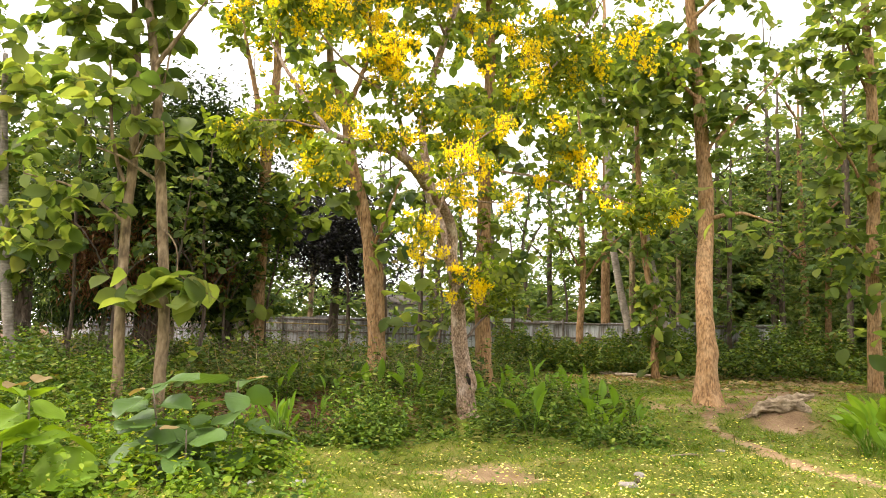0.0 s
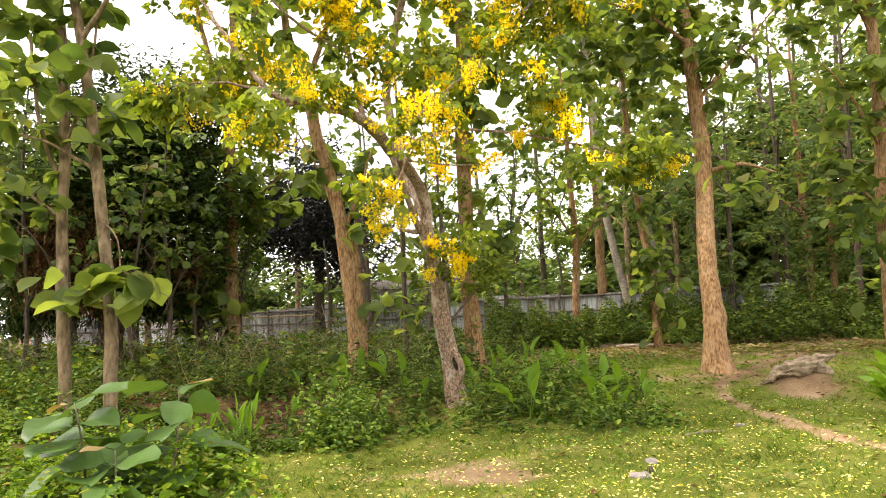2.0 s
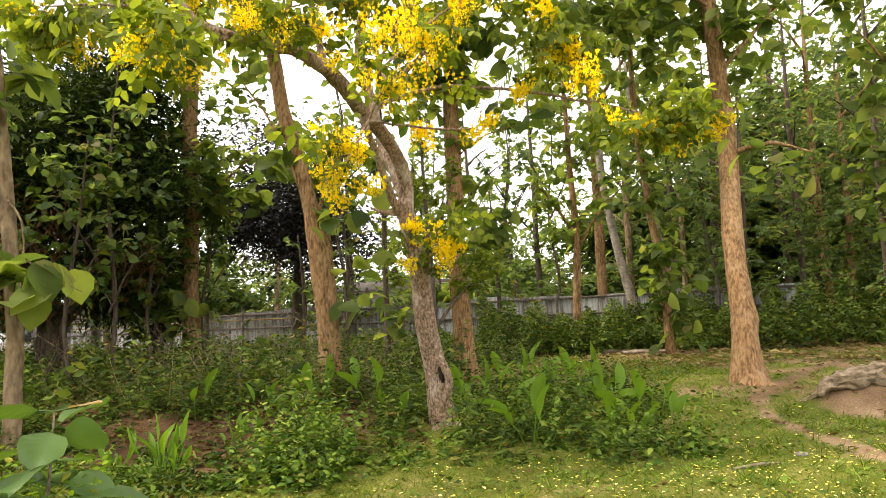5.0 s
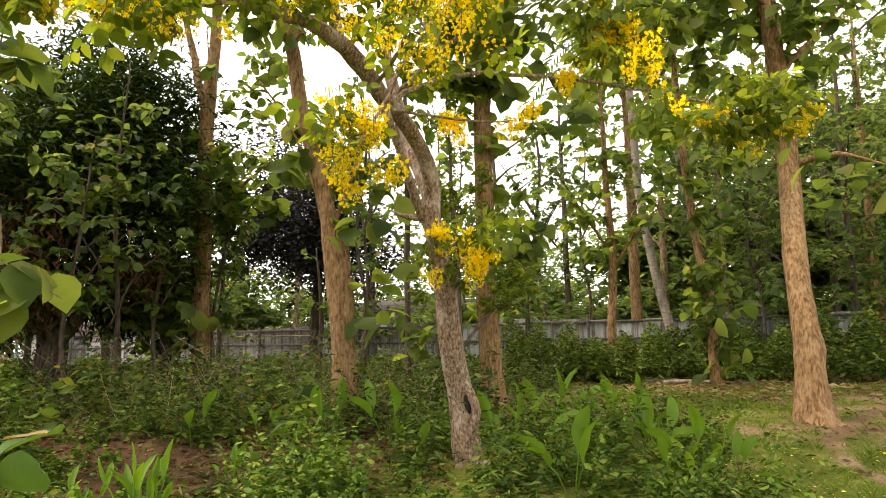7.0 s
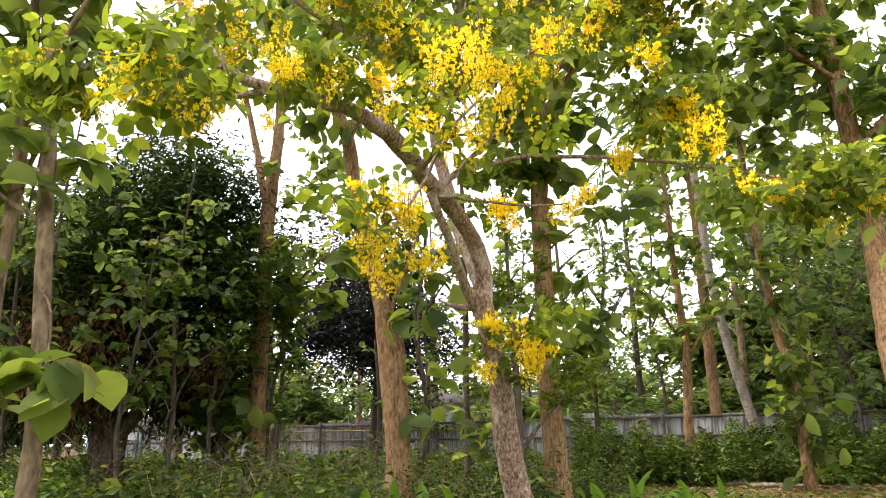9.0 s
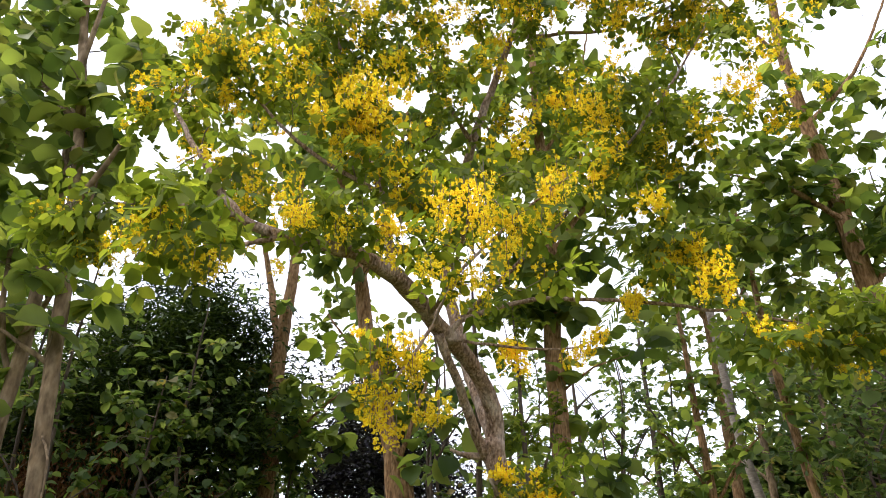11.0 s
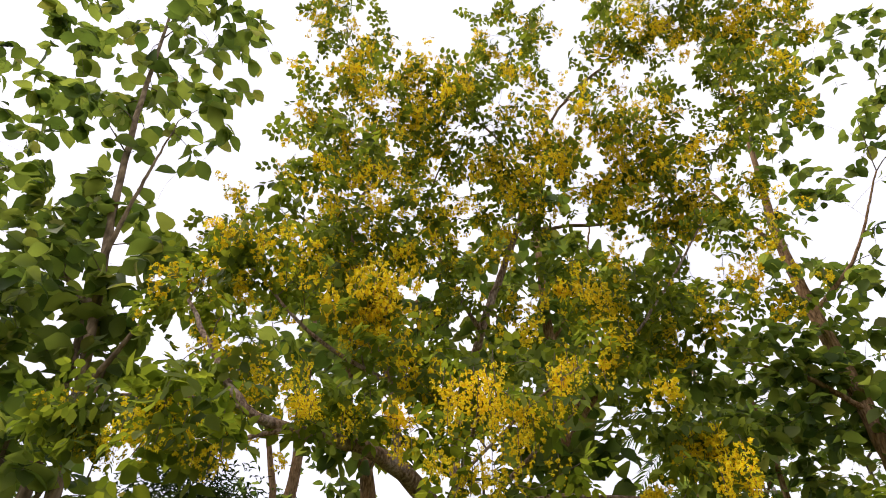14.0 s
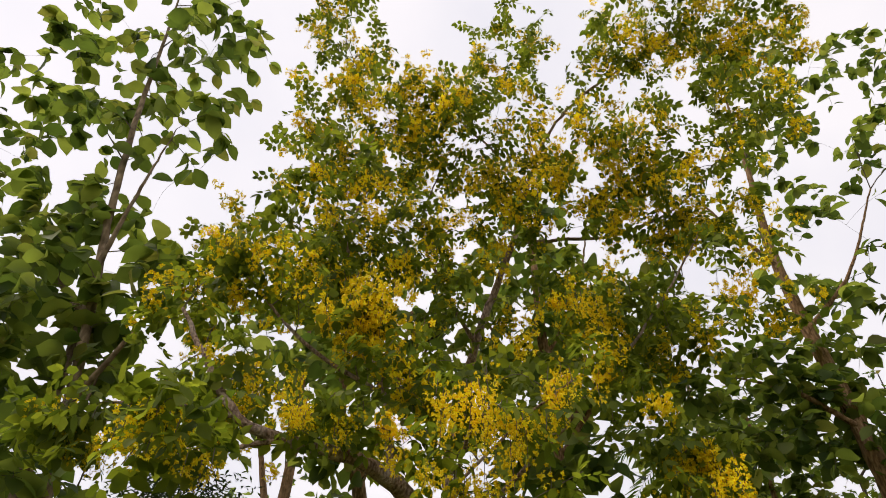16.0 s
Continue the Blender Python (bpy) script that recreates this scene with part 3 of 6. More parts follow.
FORK_RIGHT = [(0.36, 12.0, 8.15, 0.028), (1.07, 11.9, 8.04, 0.024), (1.72, 11.8, 7.92, 0.02), (2.5, 11.5, 8.0, 0.016), (3.3, 11.2, 8.6, 0.008)]
FORK_LOW = [(-0.23, 12.0, 6.5, 0.03), (-0.6, 11.5, 7.2, 0.024), (-0.8, 11.2, 8.0, 0.016), (-0.4, 11.0, 9.2, 0.008)]
FORK_NEAR = [(-0.45, 11.9, 4.1, 0.03), (0.3, 11.3, 4.5, 0.026), (1.2, 10.9, 5.2, 0.02), (2.0, 10.9, 6.2, 0.014), (2.6, 11.0, 7.2, 0.007)]
# steep branch off the thick arm, up through the densest part of the crown
ARM_STEEP = [(-0.6, 9.7, 3.74, 0.035), (-0.81, 10.0, 4.69, 0.03), (-1.2, 10.2, 5.73, 0.026), (-1.45, 10.3, 6.9, 0.022), (-1.3, 10.4, 8.3, 0.017), (-1.5, 10.4, 9.8, 0.012), (-2.0, 10.4, 11.6, 0.006)]
STEEP_FORK = [(-0.81, 10.0, 4.69, 0.022), (-1.5, 9.7, 5.1, 0.018), (-2.1, 9.5, 5.8, 0.01)]
CASSIA_ARMS = [ARM_LOW, ARM_TWIN, ARM_UPRIGHT, FORK_LEFT, FORK_RIGHT, FORK_LOW, FORK_NEAR, ARM_STEEP, STEEP_FORK]
# long level branch with a shorter one under it
SHOOT_LEVEL = [(-0.3, 10.4, 3.42, 0.03), (-0.17, 10.4, 3.56, 0.027), (0.09, 10.5, 3.7, 0.024), (0.5, 10.7, 3.84, 0.022), (0.82, 10.7, 3.81, 0.02), (1.3, 10.6, 3.71, 0.017), (2.04, 10.3, 3.44, 0.013), (2.8, 10.1, 3.15, 0.007)]
SHOOT_UNDER = [(-0.28, 10.4, 3.4, 0.016), (0.07, 10.5, 3.37, 0.013), (0.5, 10.6, 3.33, 0.011), (0.84, 10.6, 3.33, 0.007)]
# pale stick that carries the nearest blossom
SHOOT_STICK = [(-0.4, 10.2, 3.55, 0.022), (-0.1, 9.5, 3.55, 0.018), (0.05, 8.9, 3.3, 0.014), (-0.02, 8.6, 2.95, 0.012), (-0.1, 8.4, 2.65, 0.01), (-0.22, 8.25, 2.42, 0.006)]
SHOOT_FRONT = [(-0.1, 9.5, 3.55, 0.016), (0.1, 8.9, 3.62, 0.013), (0.28, 8.2, 3.5, 0.007)]
SHOOT_RISING = [(-0.1, 9.5, 3.55, 0.014), (0.4, 9.3, 3.9, 0.011), (0.85, 9.15, 4.15, 0.006)]
SHOOT_SIDE = [(-1.21, 9.0, 3.77, 0.022), (-1.37, 8.8, 3.64, 0.018), (-1.54, 8.4, 3.37, 0.014), (-1.5, 7.9, 3.2, 0.01), (-1.3, 7.6, 3.15, 0.006)]
SHOOT_FAR_SIDE = [(-1.51, 8.8, 3.87, 0.018), (-2.0, 8.6, 3.9, 0.013), (-2.45, 8.35, 3.8, 0.006)]
# loop of wood round the hollow near the foot, and surface roots
LOOP = [(0.2, 11.8, 0.98, 0.05), (0.33, 11.74, 0.80, 0.05), (0.39, 11.74, 0.60, 0.045), (0.34, 11.8, 0.40, 0.055), (0.28, 11.88, 0.2, 0.07)]
ROOT_OUT = [(0.3, 11.9, 0.15, 0.08), (0.5, 11.8, 0.05, 0.06), (0.72, 11.7, -0.02, 0.03)]
ROOT_NEAR = [(0.28, 11.9, 0.12, 0.07), (0.18, 11.65, 0.02, 0.05), (0.12, 11.45, -0.05, 0.025)]
# small side shoots low on the trunk
SPUR_LOW = [(0.1, 11.55, 1.9, 0.026), (0.25, 11.3, 2.05, 0.018), (0.42, 11.1, 2.3, 0.008)]
SPUR_FORK = [(-0.02, 11.2, 2.56, 0.04), (-0.22, 11.1, 2.55, 0.03), (-0.38, 11.0, 2.6, 0.012)]
CASSIA_SHOOTS = [SHOOT_LEVEL, SHOOT_UNDER, SHOOT_STICK, SHOOT_FRONT, SHOOT_RISING, SHOOT_SIDE, SHOOT_FAR_SIDE, LOOP, ROOT_OUT, ROOT_NEAR, SPUR_LOW, SPUR_FORK]
# lobes of the crown: x, y, z, radii, branchlets, share of them in bloom
LOBES_TOP = [(-1.2, 10.4, 9.3, 1.16, 1.00, 1.21, 56, 0.55), (-2, 10.4, 11.6, 0.70, 0.83, 1.20, 28, 0.3), (-0.1, 10.8, 9.8, 1.21, 1.00, 1.16, 56, 0.5), (1.4, 11, 10.9, 1.20, 0.90, 0.88, 38, 0.35),
             (3, 11, 11.5, 1.16, 0.95, 1.08, 45, 0.7), (4.1, 11, 11.3, 1.16, 0.96, 1.08, 45, 0.5), (3.2, 11, 9.1, 1.19, 0.95, 1.03, 56, 0.25), (-2.2, 10.2, 9.3, 0.63, 0.65, 0.78, 18, 0.3), (0.6, 11, 12.1, 0.79, 0.73, 0.83, 15, 0.3), (-2.95, 10.2, 6.9, 0.55, 0.55, 0.95, 26, 0.15), (-2.8, 9.8, 5.8, 0.55, 0.5, 0.5, 14, 0.1)]
LOBES_MIDDLE = [(-1.5, 10, 7, 1.06, 0.94, 1.16, 98, 0.28), (-0.9, 9.6, 5.1, 0.26, 0.44, 0.57, 18, 1), (-0.2, 11.2, 8.2, 1.10, 0.88, 0.95, 50, 0.4), (1.3, 10.8, 8.2, 1.07, 0.86, 0.91, 50, 0.6), (2.5, 11.2, 7.7, 0.98, 0.71, 0.61, 38, 0.7),
                (0.6, 11.4, 6.7, 1.08, 0.84, 0.86, 30, 0.2), (1.5, 10.8, 5.6, 0.95, 0.75, 0.74, 50, 0.25), (-1.8, 9.6, 5.7, 0.81, 0.71, 0.77, 30, 0.2), (-0.7, 10.8, 6.8, 0.70, 0.69, 0.82, 22, 0.3), (2.6, 10.9, 6.1, 1.1, 0.85, 0.9, 30, 0.3)]
LOBES_LOW = [(-1.6, 9.2, 4.35, 0.86, 0.63, 0.51, 20, 0.1), (-2.1, 9, 4.1, 0.5, 0.45, 0.4, 20, 0.2), (-0.6, 9.8, 4.6, 0.58, 0.57, 0.62, 20, 0.1), (0.2, 9.6, 4.3, 0.66, 0.58, 0.57, 24, 0.16), (0.9, 10.4, 4.7, 0.83, 0.65, 0.58, 28, 0.16)]
LOBES_NEAR = [(2.6, 10.1, 3.25, 0.77, 0.44, 0.31, 37, 0), (1.6, 10.4, 4, 0.66, 0.44, 0.44, 24, 0), (-0.25, 8.4, 2.7, 0.31, 0.22, 0.28, 6, 0), (0.35, 11.3, 2.35, 0.50, 0.39, 0.39, 15, 0), (0.35, 8.5, 3.4, 0.55, 0.39, 0.44, 10, 0), (-0.8, 9.0, 3.85, 0.45, 0.3, 0.25, 14, 0), (-1.3, 7.8, 3.25, 0.44, 0.39, 0.33, 20, 0), (-2.4, 8.4, 3.7, 0.44, 0.39, 0.33, 20, 0)]


def build_cassia():
    base = np.array(CASSIA_TRUNK[0][:3])
    lobes = np.array(LOBES_TOP + LOBES_MIDDLE + LOBES_LOW + LOBES_NEAR)
    crowns = [(k[:3], k[3:6], int(k[6])) for k in lobes]
    ob, tips = tree("golden_shower_tree", CASSIA_TRUNK, CASSIA_ARMS + CASSIA_SHOOTS, crowns, "leaning golden shower tree with grey-brown bark in yellow bloom", BARK_CASSIA, PINNATE, LEAF_CASSIA,
                    0.23, 1, 11, 0.10, 16, spacing=0.055, radius=0.028, crown_label="fresh light green feathery foliage", tilt=0.7)
    # near-black lump on the bark stands in for shade inside the hollow
    bm = bmesh.new()
    bmesh.ops.create_icosphere(bm, subdivisions=3, radius=1.0)
    for v in bm.verts:
        k = 1 + 0.25 * noise.noise(v.co * 2.0)
        v.co = Vector((0.30 - base[0] + 0.034 * k * v.co.x - 0.02 * v.co.z, 11.755 - base[1] + 0.03 * v.co.y, 0.70 - base[2] + 0.10 * k * v.co.z))
    part("hollow", lump(bm), HOLLOW_SHADE, ob, "dark lump on the bark painting the shade of a hollow")
    heads = [  # x, y, z, width, drop, racemes
        (-0.2, 8.3, 2.66, 0.2, 0.2, 14), (-0.28, 8.3, 2.5, 0.16, 0.14, 9), (-0.1, 8.35, 2.62, 0.12, 0.2, 8), (-0.36, 8.3, 2.78, 0.08, 0.08, 5), (-0.23, 8.3, 2.3, 0.17, 0.14, 11), (-0.06, 8.3, 2.31, 0.13, 0.12, 8),
        (0.44, 11.1, 2.18, 0.17, 0.34, 18), (0.08, 11.0, 2.42, 0.14, 0.10, 8), (0.0, 11.1, 2.0, 0.08, 0.2, 4), (0.22, 11.1, 2.34, 0.2, 0.15, 8),
        (0.2, 8.2, 3.46, 0.28, 0.3, 14), (0.42, 8.3, 3.4, 0.28, 0.28, 12), (0.34, 8.4, 3.15, 0.28, 0.24, 10), (0.1, 8.4, 3.1, 0.2, 0.2, 7),
    ]
    more = [
        (-0.3, 8.6, 3.38, 0.14, 0.14, 6), (0.25, 10.6, 3.42, 0.16, 0.3, 7), (0.86, 10.6, 3.42, 0.16, 0.26, 7),
        (1.75, 10.3, 4.05, 0.26, 0.4, 14), (1.95, 10.2, 3.75, 0.24, 0.3, 10), (1.3, 10.4, 3.7, 0.14, 0.24, 7), (2.4, 10.1, 3.2, 0.28, 0.22, 12), (2.75, 10.1, 3.15, 0.28, 0.2, 12), (3.05, 10.1, 3.1, 0.24, 0.18, 9),
        (-0.5, 9.2, 3.92, 0.16, 0.18, 8), (-0.8, 9.0, 3.86, 0.18, 0.2, 9), (-1.05, 8.8, 3.82, 0.18, 0.2, 9), (-1.25, 7.6, 3.2, 0.22, 0.2, 9), (-1.1, 7.7, 3.0, 0.18, 0.16, 6), (-1.45, 7.7, 3.1, 0.2, 0.16, 7),
    ]
    high = [
        (-2.4, 8.35, 3.72, 0.26, 0.26, 12), (-2.2, 8.4, 3.55, 0.18, 0.18, 6), (-1.4, 8.9, 4.2, 0.26, 0.28, 10), (-1.1, 8.9, 4.1, 0.22, 0.24, 8), (0.83, 9.1, 4.12, 0.25, 0.25, 9), (0.35, 9.7, 4.25, 0.2, 0.25, 7),
        (-0.9, 9.6, 5.3, 0.16, 0.6, 10), (-1.08, 10.0, 6.0, 0.22, 0.5, 9), (1.12, 10.3, 5.6, 0.3, 0.3, 7),
    ]
    for k, (x, y, z, w, d, c) in enumerate(heads + more + high):
        blossom(ob, base, (x, y, z), 1.2 * w, d, c, 300 + k, 0.0165 if y < 9.2 else 0.0225, 1.2 if y < 9.2 else 1.3)
    r = np.random.default_rng(12)
    span = np.linalg.norm((tips[:, None] - lobes[None, :, :3]) / lobes[None, :, 3:6], axis=2)
    share = lobes[np.argmin(span, axis=1), 7]
    for k, tip in enumerate(tips[r.random(len(tips)) < share]):
        blossom(ob, base, tip, r.uniform(0.2, 0.5), r.uniform(0.14, 0.36), int(r.integers(4, 8)), 400 + k, 0.033, 0.52)


build_cassia()


# ---- teaks
def big_leaves(spots, n, size, spread):
    """Bunches of large leaves at spots on a trunk."""
    def make(r):
        out = []
        for s in spots:
            out.append(scatter(BROAD, np.array(s) + spread * 0.35 * r.standard_normal((n, 3)), any_way(r, n, -0.9, 0.2), size * r.uniform(0.7, 1.15, n), r, 0.5))
        return out
    return make


tree("teak_tree", [(-4.37, 11, -0.15, 0.123), (-4.37, 11, 0.15, 0.0984), (-4.39, 11, 1.54, 0.0861), (-4.58, 11, 3.43, 0.082), (-4.73, 11, 4.76, 0.0779), (-4.93, 11, 6.04, 0.0697), (-5.4, 11, 8.3, 0.0574), (-5.77, 11, 10.6, 0.05), (-6.2, 11.1, 14.0, 0.03), (-6.6, 11.2, 17.0, 0.012)],
     [[(-4.85, 11, 5.5, 0.045), (-4.3, 10.8, 6.1, 0.03), (-3.8, 10.6, 6.6, 0.008)], [(-5.1, 11, 6.8, 0.05), (-5.9, 11.2, 7.6, 0.035), (-6.8, 11.2, 8.6, 0.02)], [(-5.3, 11, 7.7, 0.04), (-5.0, 10.8, 8.8, 0.026), (-4.8, 10.8, 10.4, 0.008)], [(-4.6, 11, 3.6, 0.03), (-5.2, 10.8, 4.0, 0.02), (-5.9, 10.7, 4.2, 0.01)],
      [(-4.5, 11, 2.9, 0.014), (-4.25, 10.8, 2.7, 0.012), (-4.1, 10.7, 2.45, 0.011), (-4.12, 10.7, 2.19, 0.009), (-4.17, 10.7, 1.99, 0.008), (-4.21, 10.7, 1.71, 0.005)],
      [(-4.1, 10.7, 2.3, 0.009), (-4.02, 10.65, 2.16, 0.008), (-3.84, 10.6, 2.02, 0.007), (-3.6, 10.6, 1.89, 0.006), (-3.38, 10.6, 1.77, 0.004)]],
     [((-6.3, 11.2, 12.6), (2.5, 1.6, 5.4), 105), ((-8.6, 11.4, 12.0), (2.4, 1.2, 4.6), 52), ((-5.7, 11.0, 7.4), (1.5, 1.0, 1.2), 26), ((-6.9, 11.2, 8.2), (1.7, 1.0, 1.9), 36), ((-5.4, 10.9, 6.2), (0.9, 0.8, 1.3), 18), ((-5.2, 10.8, 4.6), (1.3, 1.0, 1.0), 16), ((-4.15, 10.9, 6.9), (0.85, 0.7, 1.1), 12)], "tall slender teak tree with pale bark and large leaves", BARK_PALE, seed=21, size=0.38, spacing=0.18, bare=0.6,
     extra=big_leaves([(-3.75, 10.6, 1.95), (-3.95, 10.6, 2.15), (-4.2, 10.6, 2.05), (-4.75, 10.7, 1.95)], 8, 0.46, 0.4), group="teak trees")
tree("teak_tree", [(-5.11, 11.2, -0.15, 0.12), (-5.11, 11.2, 0.1, 0.09), (-5.2, 11.2, 2.06, 0.08), (-5.22, 11.2, 3.88, 0.075), (-5.25, 11.2, 5.3, 0.07), (-5.45, 11.3, 6.6, 0.055), (-5.7, 11.3, 8.6, 0.02)],
     [[(-5.2, 11.2, 3.4, 0.035), (-5.5, 11.1, 4.4, 0.03), (-5.6, 11, 5.6, 0.02)], [(-5.2, 11.2, 3.0, 0.03), (-5.9, 11.0, 3.5, 0.02), (-6.7, 10.8, 3.7, 0.01)], [(-5.2, 11.2, 4.0, 0.03), (-4.8, 11.1, 4.9, 0.025), (-4.6, 11, 5.9, 0.015)]],
     [((-6.0, 11.1, 5.8), (1.9, 1.2, 2.4), 56), ((-6.2, 10.9, 3.2), (1.4, 0.9, 1.0), 20)], "slender pale-barked teak tree with large drooping leaves", BARK_PALE, seed=22, bare=0.55, size=0.31,
     extra=big_leaves([(-5.0, 10.9, 1.9)], 4, 0.42, 0.4), group="teak trees")
tree("teak_tree", [(-1.62, 14.8, 0.2, 0.24), (-1.63, 14.8, 0.6, 0.20), (-1.66, 14.8, 1.69, 0.18), (-1.78, 14.8, 2.85, 0.20), (-1.86, 14.8, 3.2, 0.14), (-2.06, 14.8, 4.07, 0.13), (-2.33, 14.8, 5.06, 0.12), (-2.5, 14.8, 6.1, 0.11), (-2.85, 14.8, 7.2, 0.08), (-3.0, 14.8, 9.0, 0.04)],
     [[(-2.5, 14.8, 6.0, 0.06), (-2.0, 14.7, 7.4, 0.05), (-1.72, 14.6, 9.2, 0.03)], [(-1.85, 14.8, 3.0, 0.04), (-1.5, 14.6, 3.8, 0.03), (-1.2, 14.5, 4.6, 0.02)], [(-1.85, 14.8, 3.1, 0.03), (-2.4, 14.6, 4.6, 0.02), (-2.9, 14.5, 5.4, 0.015)]],
     [((-2.3, 14.6, 8.4), (2.2, 1.5, 2.8), 100), ((-2.0, 15.2, 4.2), (1.2, 0.6, 1.0), 20)], "stout teak tree with brown furrowed bark and cropped neck", seed=23,
     extra=big_leaves([(-1.15, 14.6, 2.3), (-1.1, 14.6, 1.8), (-1.7, 14.6, 3.1), (-1.2, 14.6, 3.2)], 6, 0.42, 0.5), group="teak trees")
tree("teak_tree", [(0.6, 15.5, 0.2, 0.25), (0.58, 15.5, 0.5, 0.20), (0.51, 15.5, 2.0, 0.16), (0.52, 15.5, 3.7, 0.15), (0.53, 15.5, 5.03, 0.14), (0.6, 15.5, 7.0, 0.12), (0.58, 15.5, 10.0, 0.08), (0.62, 15.5, 12.4, 0.03)],
     [[(0.55, 15.5, 6.5, 0.05), (1.5, 15.2, 7.6, 0.04), (2.5, 15.0, 8.4, 0.02)], [(0.55, 15.5, 7.5, 0.05), (-0.3, 15.3, 9.0, 0.03), (-0.7, 15.2, 10.2, 0.02)], [(0.53, 15.5, 4.2, 0.02), (1.1, 15.2, 4.5, 0.014), (1.6, 15.0, 4.6, 0.006)], [(0.57, 15.5, 8.5, 0.04), (1.3, 15.3, 9.8, 0.03), (1.6, 15.2, 11, 0.015)]],
     [((1.0, 15.2, 9.0), (2.2, 1.5, 3.6), 130), ((1.1, 15.5, 3.0), (0.4, 0.4, 0.9), 10), ((1.0, 15.4, 5.4), (1.2, 0.7, 1.1), 20), ((-0.1, 15.1, 6.0), (0.9, 0.7, 0.8), 24)], "tall teak tree with reddish-brown furrowed trunk and large leaves", seed=24, size=0.40,
     extra=big_leaves([(0.95, 15.4, 2.2), (1.05, 15.4, 2.5), (1.1, 15.3, 4.0)], 4, 0.36, 0.5), group="teak trees")
TEAK_LIMBS = [[(5.07, 14.9, 3.9, 0.05), (5.7, 14.7, 4.0, 0.035), (6.3, 14.6, 3.8, 0.015)], [(5.03, 15, 6.5, 0.05), (4.2, 14.7, 7.0, 0.035), (3.4, 14.5, 7.2, 0.015)], [(4.9, 15, 8.3, 0.05), (5.8, 14.8, 9.2, 0.03), (6.8, 14.7, 11.0, 0.015)], [(4.87, 15, 9.6, 0.04), (4.2, 14.8, 10.5, 0.03), (3.7, 14.7, 11.5, 0.015)], [(5.05, 15, 5.3, 0.045), (5.9, 14.9, 6.2, 0.03), (6.6, 14.8, 7.0, 0.015)]]
TEAK_ROOTS = [[(4.7, 14.0, 0.3, 0.12), (4.45, 13.85, 0.12, 0.08), (4.2, 13.7, 0.0, 0.03)], [(4.75, 13.9, 0.28, 0.11), (4.7, 13.65, 0.1, 0.07), (4.66, 13.4, -0.02, 0.03)], [(4.85, 13.95, 0.28, 0.11), (5.05, 13.75, 0.1, 0.07), (5.25, 13.55, 0.0, 0.03)], [(4.85, 14.05, 0.28, 0.1), (5.15, 14.1, 0.1, 0.06), (5.4, 14.1, 0.02, 0.03)]]
tree("teak_tree", [(4.74, 14.0, 0.05, 0.40), (4.74, 14.0, 0.22, 0.28), (4.74, 14.02, 0.5, 0.215), (4.75, 14.06, 0.95, 0.185), (4.78, 14.1, 1.15, 0.2), (4.77, 14.13, 1.38, 0.178), (4.78, 14.2, 1.74, 0.1656), (4.9, 14.55, 2.9, 0.1564), (5.07, 14.9, 3.89, 0.1518), (5.06, 15, 5.32, 0.1426), (5.0, 15, 6.6, 0.1288), (4.88, 15, 8.54, 0.1104), (4.85, 15, 10.3, 0.0828), (5.07, 15, 12.7, 0.046), (5.3, 15, 15.5, 0.0138)],
     TEAK_LIMBS + TEAK_ROOTS,
     [((6.6, 14.9, 11.8), (2.4, 1.5, 5.2), 120), ((5.0, 14.8, 6.2), (1.7, 1.0, 1.6), 68), ((3.9, 14.8, 7.3), (1.2, 0.7, 0.8), 34), ((4.2, 14.8, 8.0), (1.2, 0.8, 1.5), 22), ((8.6, 15.0, 14.0), (1.6, 1.0, 3.0), 40), ((4.5, 15.4, 6.9), (1.7, 0.7, 0.9), 46), ((2.9, 15.6, 6.6), (1.0, 0.6, 0.9), 26), ((5.9, 15.2, 8.0), (1.2, 0.8, 1.2), 26)], "tall straight teak tree with buttressed reddish-brown trunk", seed=25, size=0.29, per=2, flutes=0.12, bare=0.5,
     extra=big_leaves([(5.5, 14.7, 3.7), (5.9, 14.6, 3.5), (5.1, 14.6, 4.0)], 8, 0.38, 0.7), group="teak trees")
tree("teak_tree", [(-5.09, 17.8, 0.35, 0.20), (-5.09, 17.8, 1.33, 0.165), (-5.11, 17.8, 3.59, 0.155), (-5.14, 17.8, 6.0, 0.15), (-5.01, 17.8, 7.81, 0.11), (-5.05, 17.8, 9.5, 0.08), (-5.1, 17.8, 12, 0.03)],
     [[(-5.14, 17.8, 6.0, 0.09), (-5.5, 17.8, 7.6, 0.07), (-5.9, 17.8, 9.3, 0.05), (-6.0, 17.8, 11, 0.02)], [(-5.1, 17.8, 3.5, 0.04), (-4.3, 17.5, 4.4, 0.03), (-3.6, 17.3, 4.9, 0.015)], [(-5.05, 17.8, 8, 0.04), (-4.2, 17.6, 9.2, 0.03), (-3.7, 17.5, 10.5, 0.015)]],
     [((-5.0, 17.6, 10.7), (2.3, 1.5, 2.3), 115), ((-4.6, 17.5, 4.2), (1.3, 0.8, 1.2), 34), ((-4.0, 17.5, 6.5), (1.0, 0.8, 1.0), 14)], "teak tree with dark brown trunk forking high up", seed=26,
     extra=big_leaves([(-5.3, 17.5, 1.3), (-5.0, 17.4, 1.6), (-5.3, 17.4, 2.2)], 6, 0.4, 0.6), group="teak trees")
